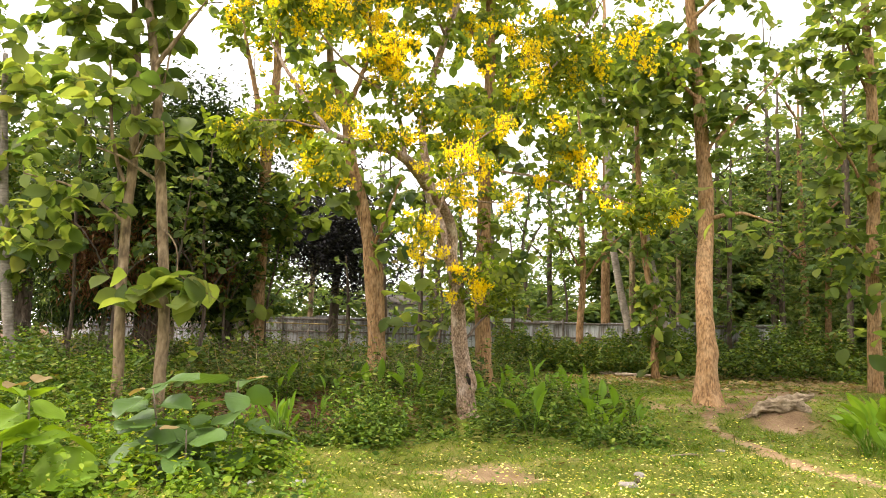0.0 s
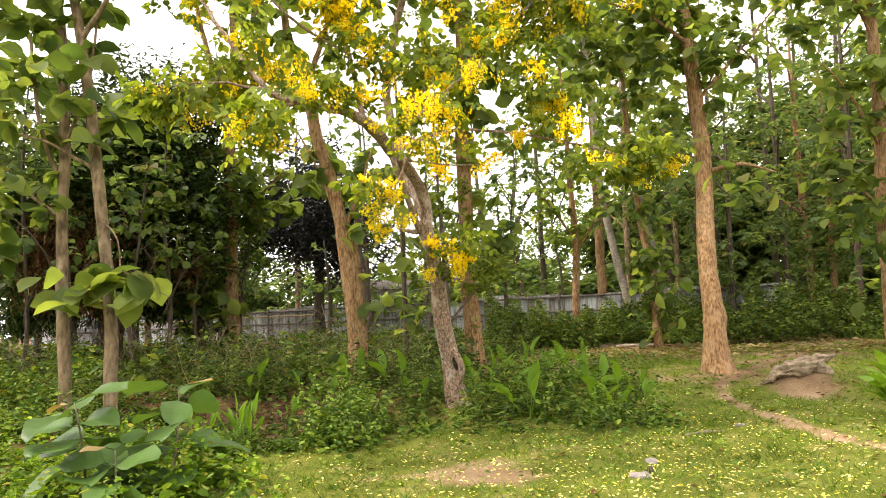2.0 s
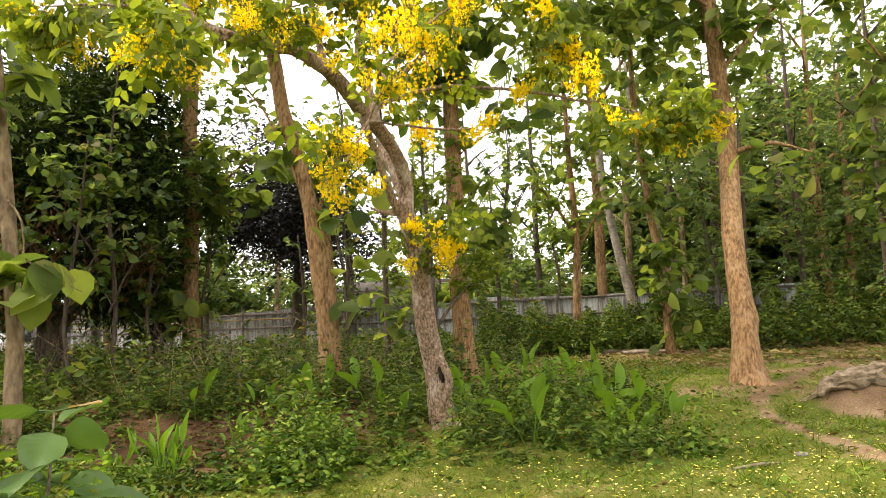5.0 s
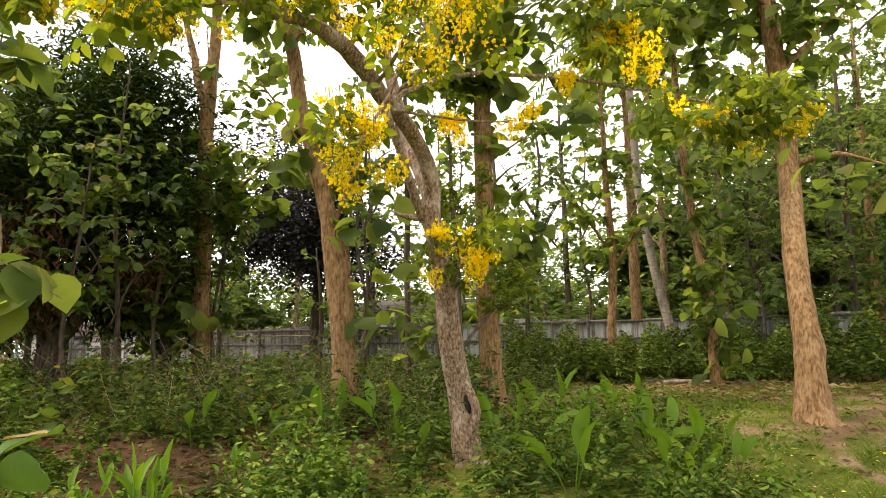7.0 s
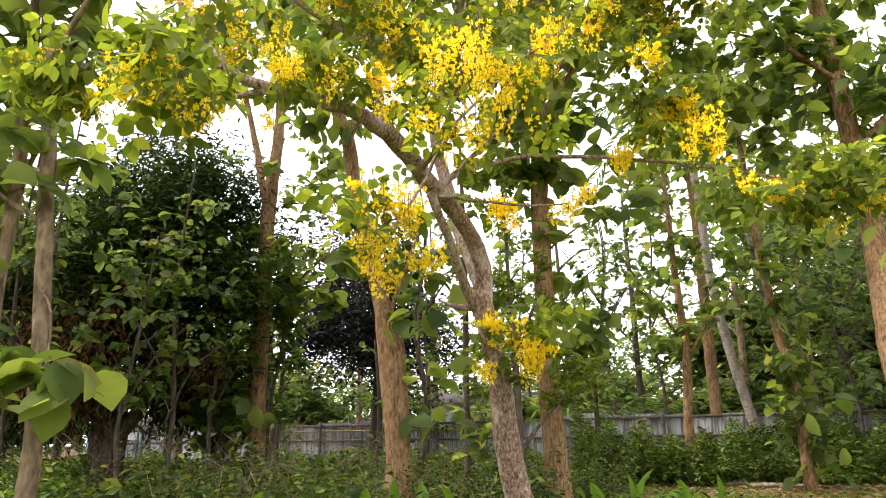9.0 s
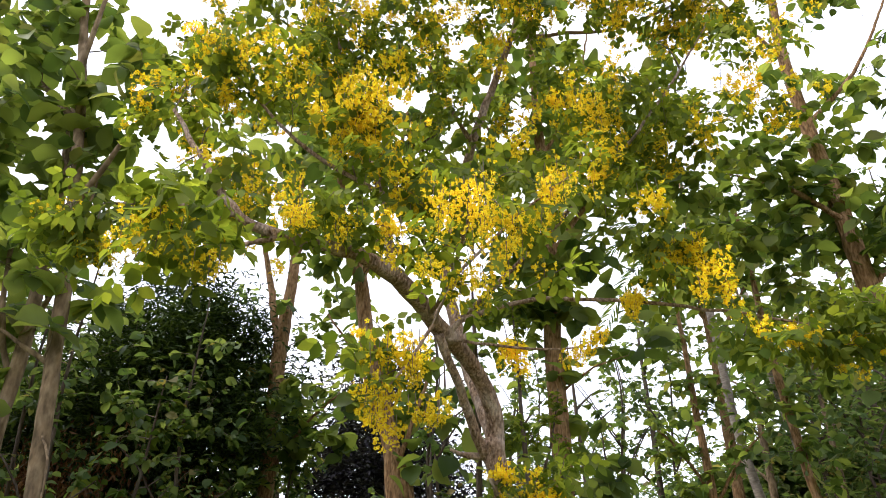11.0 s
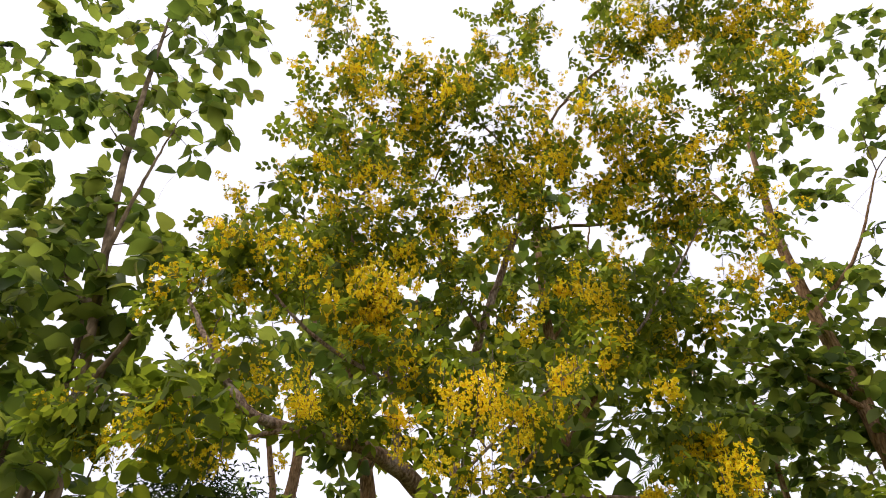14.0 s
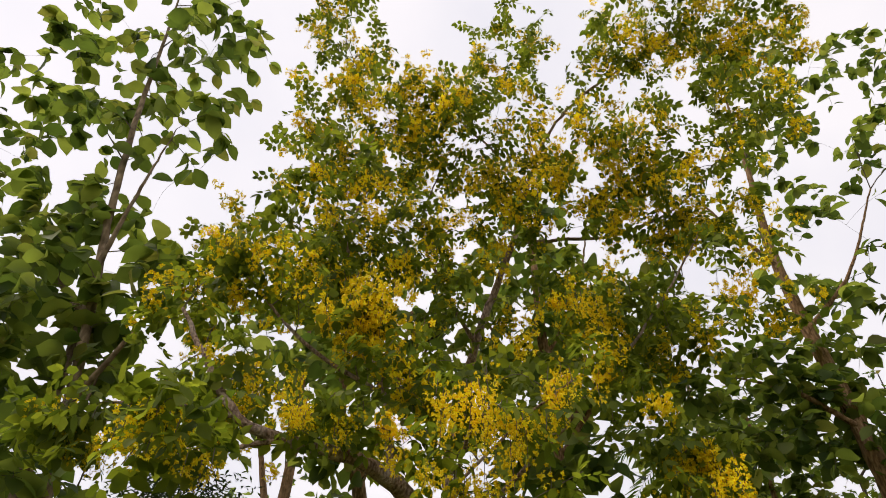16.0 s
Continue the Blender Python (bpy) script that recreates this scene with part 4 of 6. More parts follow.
tree("teak_tree", [(9.2, 16.5, 0.2, 0.20), (9.17, 16.5, 0.6, 0.15), (9.26, 16.5, 3.45, 0.135), (9.41, 16.5, 6.34, 0.12), (9.37, 16.5, 9.5, 0.08), (9.3, 16.5, 11.5, 0.03)],
     [[(9.3, 16.5, 3.0, 0.04), (8.6, 16, 3.6, 0.03), (8.0, 15.6, 3.8, 0.015)], [(9.35, 16.5, 4.5, 0.04), (8.6, 16, 5.5, 0.03), (7.9, 15.7, 6.2, 0.015)], [(9.35, 16.5, 5.5, 0.04), (9.9, 16, 6.5, 0.03), (10.4, 15.7, 7.2, 0.015)], [(9.4, 16.5, 7, 0.04), (8.7, 16, 8.1, 0.03), (8.1, 15.7, 9.0, 0.015)]],
     [((9.0, 16.1, 6.6), (2.0, 1.4, 4.4), 150)], "teak tree in full leaf with reddish-brown trunk", seed=27, size=0.31, per=3, group="teak trees", bare=0.15,
     extra=big_leaves([(9.0, 16.1, 2.6), (9.5, 16.1, 2.4), (8.8, 16, 1.6)], 8, 0.42, 0.8))
tree("teak_tree", [(11.45, 18.3, 0.3, 0.24), (11.45, 18.3, 0.8, 0.17), (11.42, 18.3, 3.3, 0.15), (11.5, 18.3, 7.0, 0.125), (11.42, 18.3, 10.2, 0.09), (11.3, 18.3, 12.5, 0.03)],
     [[(11.45, 18.3, 3.6, 0.05), (10.8, 17.9, 4.4, 0.03), (10.2, 17.6, 4.8, 0.015)], [(11.5, 18.3, 5.2, 0.05), (12.1, 17.9, 6.2, 0.03), (12.7, 17.7, 6.8, 0.015)], [(11.5, 18.3, 6.8, 0.05), (10.6, 17.9, 7.8, 0.03), (9.9, 17.7, 8.8, 0.015)]],
     [((11.3, 18.0, 6.6), (2.0, 1.3, 4.2), 120), ((10.7, 17.7, 2.2), (1.1, 0.7, 0.9), 24)], "broad teak tree in full leaf at the clearing's edge", leaf=BROAD, seed=35, size=0.31, per=3, group="teak trees", bare=0.2)
tree("young_teak_tree", [(4.92, 18.4, 0.3, 0.13), (4.88, 18.4, 0.7, 0.10), (4.83, 18.4, 2.3, 0.09), (4.65, 18.4, 3.4, 0.08), (4.5, 18.4, 5.76, 0.07), (4.46, 18.4, 7.7, 0.04), (4.4, 18.4, 9, 0.02)], [],
     [((4.75, 18.2, 2.3), (0.6, 0.5, 1.6), 36), ((4.5, 18.2, 6.4), (1.6, 1.2, 2.8), 110)], "slim young teak with leaves hugging its trunk", seed=28, size=0.27, bare=0.15,
     extra=big_leaves([(4.9, 18.1, 1.3), (4.9, 18.1, 1.9), (5.2, 18.1, 1.0)], 9, 0.36, 0.7), group="teak trees")
tree("young_teak_tree", [(3.25, 20.5, 0.4, 0.13), (3.27, 20.5, 0.8, 0.11), (3.3, 20.5, 1.4, 0.10), (3.39, 20.5, 3.3, 0.09), (3.33, 20.5, 5.35, 0.07), (3.28, 20.5, 7.4, 0.04), (3.2, 20.5, 8.5, 0.02)],
     [[(3.38, 20.5, 3.0, 0.04), (4.0, 20.2, 3.9, 0.03), (4.5, 20, 4.4, 0.015)], [(3.38, 20.5, 3.3, 0.04), (2.8, 20.3, 4.2, 0.03), (2.3, 20.2, 4.7, 0.015)]],
     [((3.6, 20.3, 4.4), (1.4, 1.0, 1.6), 60), ((3.2, 20.3, 7.4), (1.4, 1.0, 1.8), 40)], "slim young teak tree with tan trunk beside the fence", seed=29, size=0.27, group="teak trees")
tree("teak_tree", [(5.05, 26, 0.6, 0.2), (5.02, 26, 2.67, 0.16), (5.04, 26, 8.76, 0.15), (5.0, 26, 11, 0.12), (5, 26, 15, 0.04)],
     [[(5, 26, 8, 0.08), (6, 25.6, 9.5, 0.05), (7, 25.4, 11, 0.02)], [(5, 26, 9, 0.08), (4, 25.6, 10.5, 0.05), (3.2, 25.4, 12, 0.02)]],
     [((5.5, 25.6, 9.5), (2.8, 1.6, 4.2), 170)], "tall teak trunk standing behind the metal fence", leaf=BROAD_FAR, seed=30, size=0.4, group="teak trees")
tree("slender_tree", [(-0.95, 17.2, 0.4, 0.06), (-0.97, 17.2, 2.0, 0.055), (-0.95, 17.2, 5.0, 0.05), (-1.0, 17.2, 7.0, 0.02)], [],
     [((-0.9, 17.1, 4.4), (0.9, 0.7, 1.8), 26), ((-0.4, 17.0, 1.6), (0.8, 0.5, 0.7), 14)], "very slender grey-brown tree with sparse leaves", BARK_DARK, seed=31, size=0.3, sides=8)
for k, (x, y, h, w) in enumerate([(-7.0, 14.2, 6.6, 1.5), (-5.7, 15.6, 6.0, 1.3), (-8.4, 15.2, 7.0, 1.4), (-6.3, 20.2, 5.6, 1.2)]):
    z = gz(x, y)
    tree("slender_tree", [(x, y, z - 0.1, 0.05), (x + 0.1, y, z + 1.5, 0.04), (x - 0.05, y, z + h * 0.6, 0.03), (x + 0.1, y, z + h, 0.01)],
         [[(x, y, z + 1.4, 0.022), (x + 0.5, y - 0.2, z + 2.2, 0.016), (x + 1.1, y - 0.3, z + 2.6, 0.006)], [(x, y, z + 2.0, 0.022), (x - 0.5, y - 0.2, z + 2.9, 0.016), (x - 1.0, y - 0.3, z + 3.4, 0.006)]],
         [((x, y - 0.1, z + h * 0.6), (w, 0.8, h * 0.36), 64)], "twiggy young tree with sparse light green leaves", BARK_DARK, BROAD, LEAF_WOOD, 0.2, 2, seed=650 + k, sides=7, spacing=0.17, bare=0.5)
tree("slender_tree", [(-5.9, 18, 0.35, 0.12), (-5.9, 18, 1.4, 0.10), (-6.0, 18, 3, 0.09), (-6.3, 18, 5, 0.05), (-6.4, 18, 6, 0.02)], [],
     [((-5.9, 17.8, 2.6), (0.9, 0.6, 1.7), 60), ((-6.2, 17.8, 5.2), (1.2, 0.8, 1.3), 40)], "slender tree wrapped in large dark leaves", BARK_DARK, foliage=LEAF_BUSH, seed=32, size=0.34, sides=8)
tree("slender_tree", [(-8.79, 14, 0.2, 0.13), (-8.79, 14, 0.6, 0.105), (-9.1, 14, 2.6, 0.10), (-9.41, 14, 4.87, 0.09), (-9.6, 14, 7, 0.05)], [],
     [((-9.3, 13.8, 6.0), (1.8, 1.2, 2.0), 60), ((-8.6, 13.6, 3.2), (1.4, 0.8, 0.9), 26)], "straight slender tree with smooth grey bark", BARK_PALM, seed=33, size=0.38, sides=10)
tree("slender_tree", [(6.1, 21.5, 0.5, 0.1), (6.0, 21.5, 1.6, 0.085), (5.6, 21.5, 3.6, 0.08), (5.3, 21.5, 5.6, 0.07), (5.1, 21.5, 8, 0.04)], [],
     [((5.6, 21.3, 5.5), (1.5, 1.0, 2.6), 60)], "leaning slender tree with pale trunk before the fence", BARK_PALM, BROAD_FAR, LEAF_WOOD, 0.3, seed=34, sides=10)

for k, (x, y, h, n) in enumerate([(-3.2, 19.6, 3.0, 12), (-2.4, 21.0, 4.2, 26), (-6.2, 21.5, 6.0, 60), (-7.0, 20.5, 6.5, 70), (1.5, 22.5, 4.5, 45), (-10.8, 15.5, 5.5, 60), (-0.3, 20.0, 4.0, 36)]):
    tree("slender_tree", [(x, y, gz(x, y) - 0.1, 0.07), (x + 0.05, y, gz(x, y) + h * 0.5, 0.05), (x - 0.1, y, gz(x, y) + h, 0.015)], [],
         [((x, y, gz(x, y) + h * 0.6), (0.95, 0.7, h * 0.45), n)], "slender leafy tree growing among the shrubs", BARK_DARK, BROAD_FAR, LEAF_BUSH if k % 2 else LEAF_WOOD, 0.2, 3, seed=640 + k, sides=7, spacing=0.13)

for k, (x, y, h, w, n) in enumerate([(-3.0, 23.5, 8.5, 1.4, 34), (-7.4, 23.0, 11.0, 1.9, 46), (-2.2, 19.2, 7.0, 1.1, 26), (2.2, 26.8, 8.5, 1.4, 24), (-0.4, 27.5, 9.0, 1.6, 36), (2.0, 24.8, 8.0, 1.4, 46), (3.4, 25.4, 8.5, 1.4, 40), (-0.9, 23.5, 8.0, 1.2, 40), (7.4, 22.9, 7.5, 1.4, 44)]):
    z = gz(x, y)
    tree("slender_tree", [(x, y, z - 0.1, 0.05), (x + 0.16, y, z + h * 0.22, 0.042), (x - 0.08, y, z + h * 0.45, 0.036), (x + 0.14, y, z + h * 0.75, 0.024), (x - 0.1, y, z + h, 0.01)],
         [[(x, y, z + h * 0.45, 0.03), (x + 0.5, y, z + h * 0.58, 0.02), (x + 1.1, y, z + h * 0.66, 0.008)], [(x, y, z + h * 0.55, 0.03), (x - 0.6, y, z + h * 0.68, 0.02), (x - 1.2, y, z + h * 0.8, 0.008)]],
         [((x, y, z + h * 0.66), (w, 0.9, h * 0.33), n)], "airy young tree with thin twigs and scattered leaves", BARK_DARK, BROAD_FAR, LEAF_WOOD, 0.27, 2, seed=670 + k, sides=7, spacing=0.2, bare=0.45, radius=0.016)

tree("slender_tree", [(0.12, 14.2, 0.1, 0.06), (0.12, 14.2, 1.5, 0.05), (0.08, 14.2, 3.0, 0.035), (0.0, 14.25, 5.2, 0.01)],
     [[(0.12, 14.2, 1.2, 0.03), (0.5, 14.5, 1.7, 0.02), (0.95, 14.7, 2.1, 0.008)], [(0.1, 14.2, 2.4, 0.025), (0.4, 14.3, 3.2, 0.015), (0.55, 14.4, 4.0, 0.006)]],
     [((0.2, 14.3, 3.2), (0.55, 0.45, 1.2), 60), ((0.8, 14.7, 2.15), (0.55, 0.35, 0.5), 44), ((-0.05, 14.3, 4.9), (0.55, 0.4, 0.7), 26), ((-0.35, 14.4, 2.2), (0.35, 0.3, 0.6), 14)],
     "bushy young tree in fresh green leaf behind the flowering tree", BARK_DARK, SMALL, LEAF_CASSIA, 0.13, 4, seed=690, sides=7, spacing=0.075, bare=0.3, radius=0.012)

for k, (x, y, h, w, n) in enumerate([(-5.5, 17.0, 4.4, 0.8, 70), (-4.8, 17.95, 4.2, 0.6, 46), (-6.0, 15.0, 4.4, 0.9, 34)]):
    z = gz(x, y)
    tree("slender_tree", [(x, y, z - 0.1, 0.045), (x - 0.15, y, z + h * 0.3, 0.036), (x + 0.05, y, z + h * 0.65, 0.026), (x + 0.2, y, z + h, 0.01)],
         [[(x - 0.1, y, z + h * 0.35, 0.02), (x + 0.3, y - 0.1, z + h * 0.5, 0.014), (x + 0.7, y - 0.2, z + h * 0.6, 0.006)]],
         [((x, y, z + h * 0.68), (w, 0.7, h * 0.38), n)], "leafy young tree with many mid-green leaves on fine twigs", BARK_DARK, BROAD_FAR, LEAF_HEDGE, 0.21, 3, seed=710 + k, sides=7, spacing=0.12, bare=0.4, radius=0.014)

# ---- dark evergreens
def evergreen(name, trunk, limbs, center, radii, n, size, mat, label, seed, tmpl=SLIM, clumps=70, extra=()):
    r = np.random.default_rng(seed)
    base = np.array(trunk[0][:3])
    ob = thing(name, *base, label, "tree")
    part("trunk", (*shift(tube(spline(trunk), 12, 0.08, 0.1, seed), base), True), BARK_DARK, ob)
    for limb in limbs:
        part("limb", (*shift(tube(spline(limb), 8, 0.06, 0, seed), base), True), BARK_DARK, ob)
    lobes = [cloud(r, n // 5, np.array(center) + any_way(r, 1)[0] * 0.45 * np.array(radii), np.array(radii) * r.uniform(0.5, 0.8), tmpl, size, 0.0, clumps=clumps // 3, clump_r=0.24) for _ in range(5)]
    tagged(part("crown", shift(joined(lobes), base), mat, ob), kind="stuff")
    for c, rr, k, s, m, lab in extra:
        tagged(part("dry_foliage", shift(cloud(r, k, c, rr, SLIM, s, 0.2, (-1, -0.3), clumps=12, clump_r=0.35), base), m, ob, lab), kind="stuff")
    return ob


evergreen("mango_tree", [(-7.7, 17, 0.3, 0.34), (-7.6, 17, 1.0, 0.27), (-7.6, 17, 1.7, 0.25), (-8.0, 17.2, 3.2, 0.16), (-8.2, 17.2, 5.5, 0.06)],
          [[(-7.6, 17, 1.4, 0.16), (-7.0, 17, 2.1, 0.13), (-6.5, 17.1, 3.4, 0.06)], [(-7.6, 17, 1.6, 0.14), (-8.6, 17, 2.6, 0.1), (-9.4, 17, 3.8, 0.05)]],
          (-8.25, 17.4, 4.7), (3.2, 1.9, 3.4), 56000, 0.19, LEAF_MANGO, "dense dark mango tree with some dead brown foliage", 41,
          extra=[((-7.1, 17.2, 4.2), (1.0, 0.8, 1.5), 5500, 0.18, LEAF_MANGO, "dark glossy leaves"), ((-7.2, 18.3, 3.0), (1.2, 0.8, 0.9), 5000, 0.18, LEAF_MANGO, "dark low boughs"), ((-8.6, 16.6, 2.4), (1.9, 0.8, 0.9), 6000, 0.18, LEAF_MANGO, "dark hanging leaves"), ((-8.0, 16.0, 2.9), (1.1, 0.5, 1.2), 3200, 0.16, LEAF_DRY, "dead reddish-brown hanging leaves"), ((-6.2, 17.0, 2.9), (0.9, 0.5, 0.9), 700, 0.15, LEAF_DRY, "dead brown leaves on the low boughs")])
evergreen("dark_tree", [(-4.86, 26, 0.6, 0.22), (-4.86, 26, 2.4, 0.17), (-4.8, 26, 4.5, 0.1), (-4.9, 26, 7, 0.04)], [],
          (-5.1, 25.6, 4.7), (3.1, 1.6, 3.1), 27000, 0.165, LEAF_PURPLE, "dark dusky-leaved tree standing near the fence", 42, SMALL)
evergreen("shade_tree", [(-12, 19, 0.4, 0.3), (-12, 19, 2.5, 0.2), (-12, 19, 6, 0.08)], [], (-12.5, 19, 4.8), (3, 2, 3.4), 14000, 0.2, LEAF_HEDGE, "leafy shade tree beyond the mango", 43, SMALL)


nest = thing("bird_nest", -1.42, 14.62, 8.72, "dark twiggy bird nest lodged in the teak's branches", "nest")
rn = np.random.default_rng(77)
part("twig_mass", scatter(LANCE, 0.13 * rn.standard_normal((260, 3)) * (1, 1, 0.8), any_way(rn, 260), 0.16, rn, 1.0), BARK_DARK, nest)["kind"] = "stuff"

# ---- palms
def frond(length, r, pairs=26, leaflet=0.5, hang=0.5):
    """A palm frond along y: a bowed rib with two rows of narrow leaflets."""
    u = np.linspace(0, 1, 9)
    rib = np.stack([0 * u, length * (u - 0.12 * u**2), length * (0.25 * u - hang * u**2), 0.02 * (1.05 - u)], -1)
    pos, ways = [], []
    for k in np.linspace(0.12, 1, pairs):
        p = np.array([np.interp(k, u, rib[:, c]) for c in range(3)])
        for s in (-1, 1):
            pos.append(p)
            ways.append((s * 0.8, 0.55, -0.35 + r.normal(0, 0.1)))
    lv = scatter((np.array([(0, 0, 0), (-0.045, 0.3, 0), (0, 1, -0.3), (0.045, 0.3, 0)]), SLIM[1]), pos, ways, leaflet * r.uniform(0.7, 1.1, len(pos)), r, 0.2)
    return tube(rib, 4, 0), lv


def palm(name, trunk, fronds, length, label, seed, hang=0.5, leaflet=0.5):
    r = np.random.default_rng(seed)
    base = np.array(trunk[0][:3])
    ob = thing(name, *base, label, "palm")
    part("trunk", (*shift(tube(spline(trunk), 12, 0.03, 0.05, seed), base), True), BARK_PALM, ob)
    top = np.array(trunk[-1][:3])
    for k in range(fronds):
        rib, lv = frond(length * r.uniform(0.8, 1.1), r, 26, leaflet, hang * r.uniform(0.6, 1.5))
        m = np.array(Matrix.Translation(top - base) @ Matrix.Rotation(k * 2.4 + r.uniform(-0.3, 0.3), 4, "Z") @ Matrix.Rotation(r.uniform(-0.5, 0.9), 4, "X"))
        turn = lambda d: (np.asarray(d[0]) @ m[:3, :3].T + m[:3, 3], d[1])  # noqa: E731
        fr = part("frond", turn(lv), LEAF_PALM, ob)
        part("rib", turn(rib), TWIG, fr)
    return ob


palm("coconut_palm", [(5.35, 22.8, 0.5, 0.16), (5.2, 22.8, 1.58, 0.125), (4.85, 22.8, 3.35, 0.115), (4.58, 22.8, 5.28, 0.11), (4.5, 22.8, 7.73, 0.105), (4.25, 22.8, 10.2, 0.1)], 14, 3.2,
     "tall leaning coconut palm with pale grey trunk", 51, 0.55, 0.7)
for k, (x, y, ln) in enumerate([(2.0, 27.5, 2.2), (3.2, 28.5, 2.4), (4.6, 28.2, 2.2), (1.0, 29.0, 2.4)]):
    palm("palm_clump", [(x, y, 0.5, 0.15), (x, y, 1.0, 0.14), (x, y, 1.5 + 0.2 * (k % 2), 0.1)], 11, ln, "low bushy palm growing behind the metal fence", 52 + k, 0.35, 0.5)

# ---- woodland beyond
def woods():
    r = np.random.default_rng(61)
    spots = [(11.7, 25, 0.13, 8.5), (12.3, 25, 0.11, 7.5), (10.2, 23.5, 0.10, 8), (13.8, 23, 0.12, 9), (8.6, 25.5, 0.12, 9), (7.2, 24.6, 0.09, 8), (15.5, 25, 0.12, 9.5), (9.6, 27.5, 0.12, 10), (12.8, 28, 0.13, 10.5), (17.5, 27, 0.13, 10)]
    spots += [(6.4, 28, 0.13, 11), (-1.5, 31, 0.12, 7.5), (-10.5, 24, 0.12, 8), (-9.0, 28, 0.13, 8.5),
             (-10.8, 21.0, 0.08, 8), (-9.6, 23, 0.10, 9), (1.2, 30, 0.12, 9.5), (3.4, 29.5, 0.12, 11), (-4.2, 33, 0.13, 10), (-12.5, 22, 0.11, 9), (-7.5, 33, 0.13, 10), (7.8, 21.5, 0.08, 7),
             (10.8, 20.6, 0.09, 8.5), (13.0, 20.0, 0.10, 9), (15.2, 21.5, 0.11, 10), (17.5, 23, 0.12, 10), (11.4, 27, 0.12, 11), (14.4, 27.5, 0.13, 11.5), (8.2, 29, 0.12, 11)]
    for k, (x, y, rad, h) in enumerate(spots):
        z, h = gz(x, y) - 0.1, h * (1.25 if x > 9 else 1.0)
        lean = r.normal(0, 0.25, 2)
        trunk = [(x, y, z, rad * 1.3), (x, y, z + 0.6, rad), (x + lean[0] * 0.5, y, z + h * 0.5, rad * 0.8), (x + lean[0], y + lean[1], z + h, 0.02)]
        limbs = []
        for q in range(5):
            f = 0.35 + 0.12 * q
            a = r.uniform(0, 6.3)
            o = np.array([x + lean[0] * f, y, z + h * f])
            e = o + np.array([math.cos(a), math.sin(a), 0.8]) * r.uniform(0.8, 1.6)
            limbs.append([(*o, rad * 0.4), (*((o + e) / 2 + (0, 0, 0.1)), rad * 0.3), (*e, 0.012)])
        tree("woodland_tree", trunk, limbs, [((x + lean[0], y, z + h * 0.6), (1.8, 1.5, h * 0.44), 100 if x > 7 else 70), ((x, y - 0.3, z + h * 0.24), (1.5, 1.0, h * 0.16), 26 if x > 7 else 10)], "slender woodland tree in light green leaf", BARK_TEAK if k < 2 else BARK_PALE if k % 5 == 0 else BARK_DARK,
             SMALL, LEAF_WOOD, 0.24, 4, 600 + k, 0.05, 9, None, "woodland trees", spacing=0.14)


woods()


def far_woods_and_screen():
    r = np.random.default_rng(62)
    out = []
    # last four masses are added out of view to block light from behind and beside
    for x, y, z, a, b, c, n in [(14, 31, 5, 8, 2, 5.5, 30000), (21, 26, 5, 4, 4, 5.5, 14000), (9, 35, 3.5, 7, 2, 3.5, 14000), (16.5, 27, 1.9, 6, 1.5, 2.0, 9000), (4, 33, 2.1, 7, 1.5, 1.7, 8000), (-1, 43, 2.6, 10, 3, 2.6, 12000), (-14, 41, 3, 9, 3, 3.4, 14000), (-21, 30, 4, 5, 3, 4.5, 10000), (-6, -14, 4, 16, 3, 5, 9000), (14, -12, 4, 9, 3, 5, 5000), (24, 4, 4, 3, 12, 5, 6000), (-22, 4, 4, 3, 12, 5, 6000)]:
        out.append(cloud(r, n, (x, y, z), (a, b, c), SMALL, 0.5, 0.0, clumps=90, clump_r=0.12))
    out.append(cloud(r, 6500, (2, 37, 4.6), (10, 2, 4.0), SMALL, 0.26, 0.0, clumps=120, clump_r=0.10))
    stuff("far_woods_and_screen", joined(out), LEAF_WOOD, "leafy woodland beyond the clearing, with unseen masses added to block light", "woods")


far_woods_and_screen()

# ---------------------------------------------------------------- fence
FA, FB = np.array([9.6, 21.95]), np.array([-17.0, 31.2])


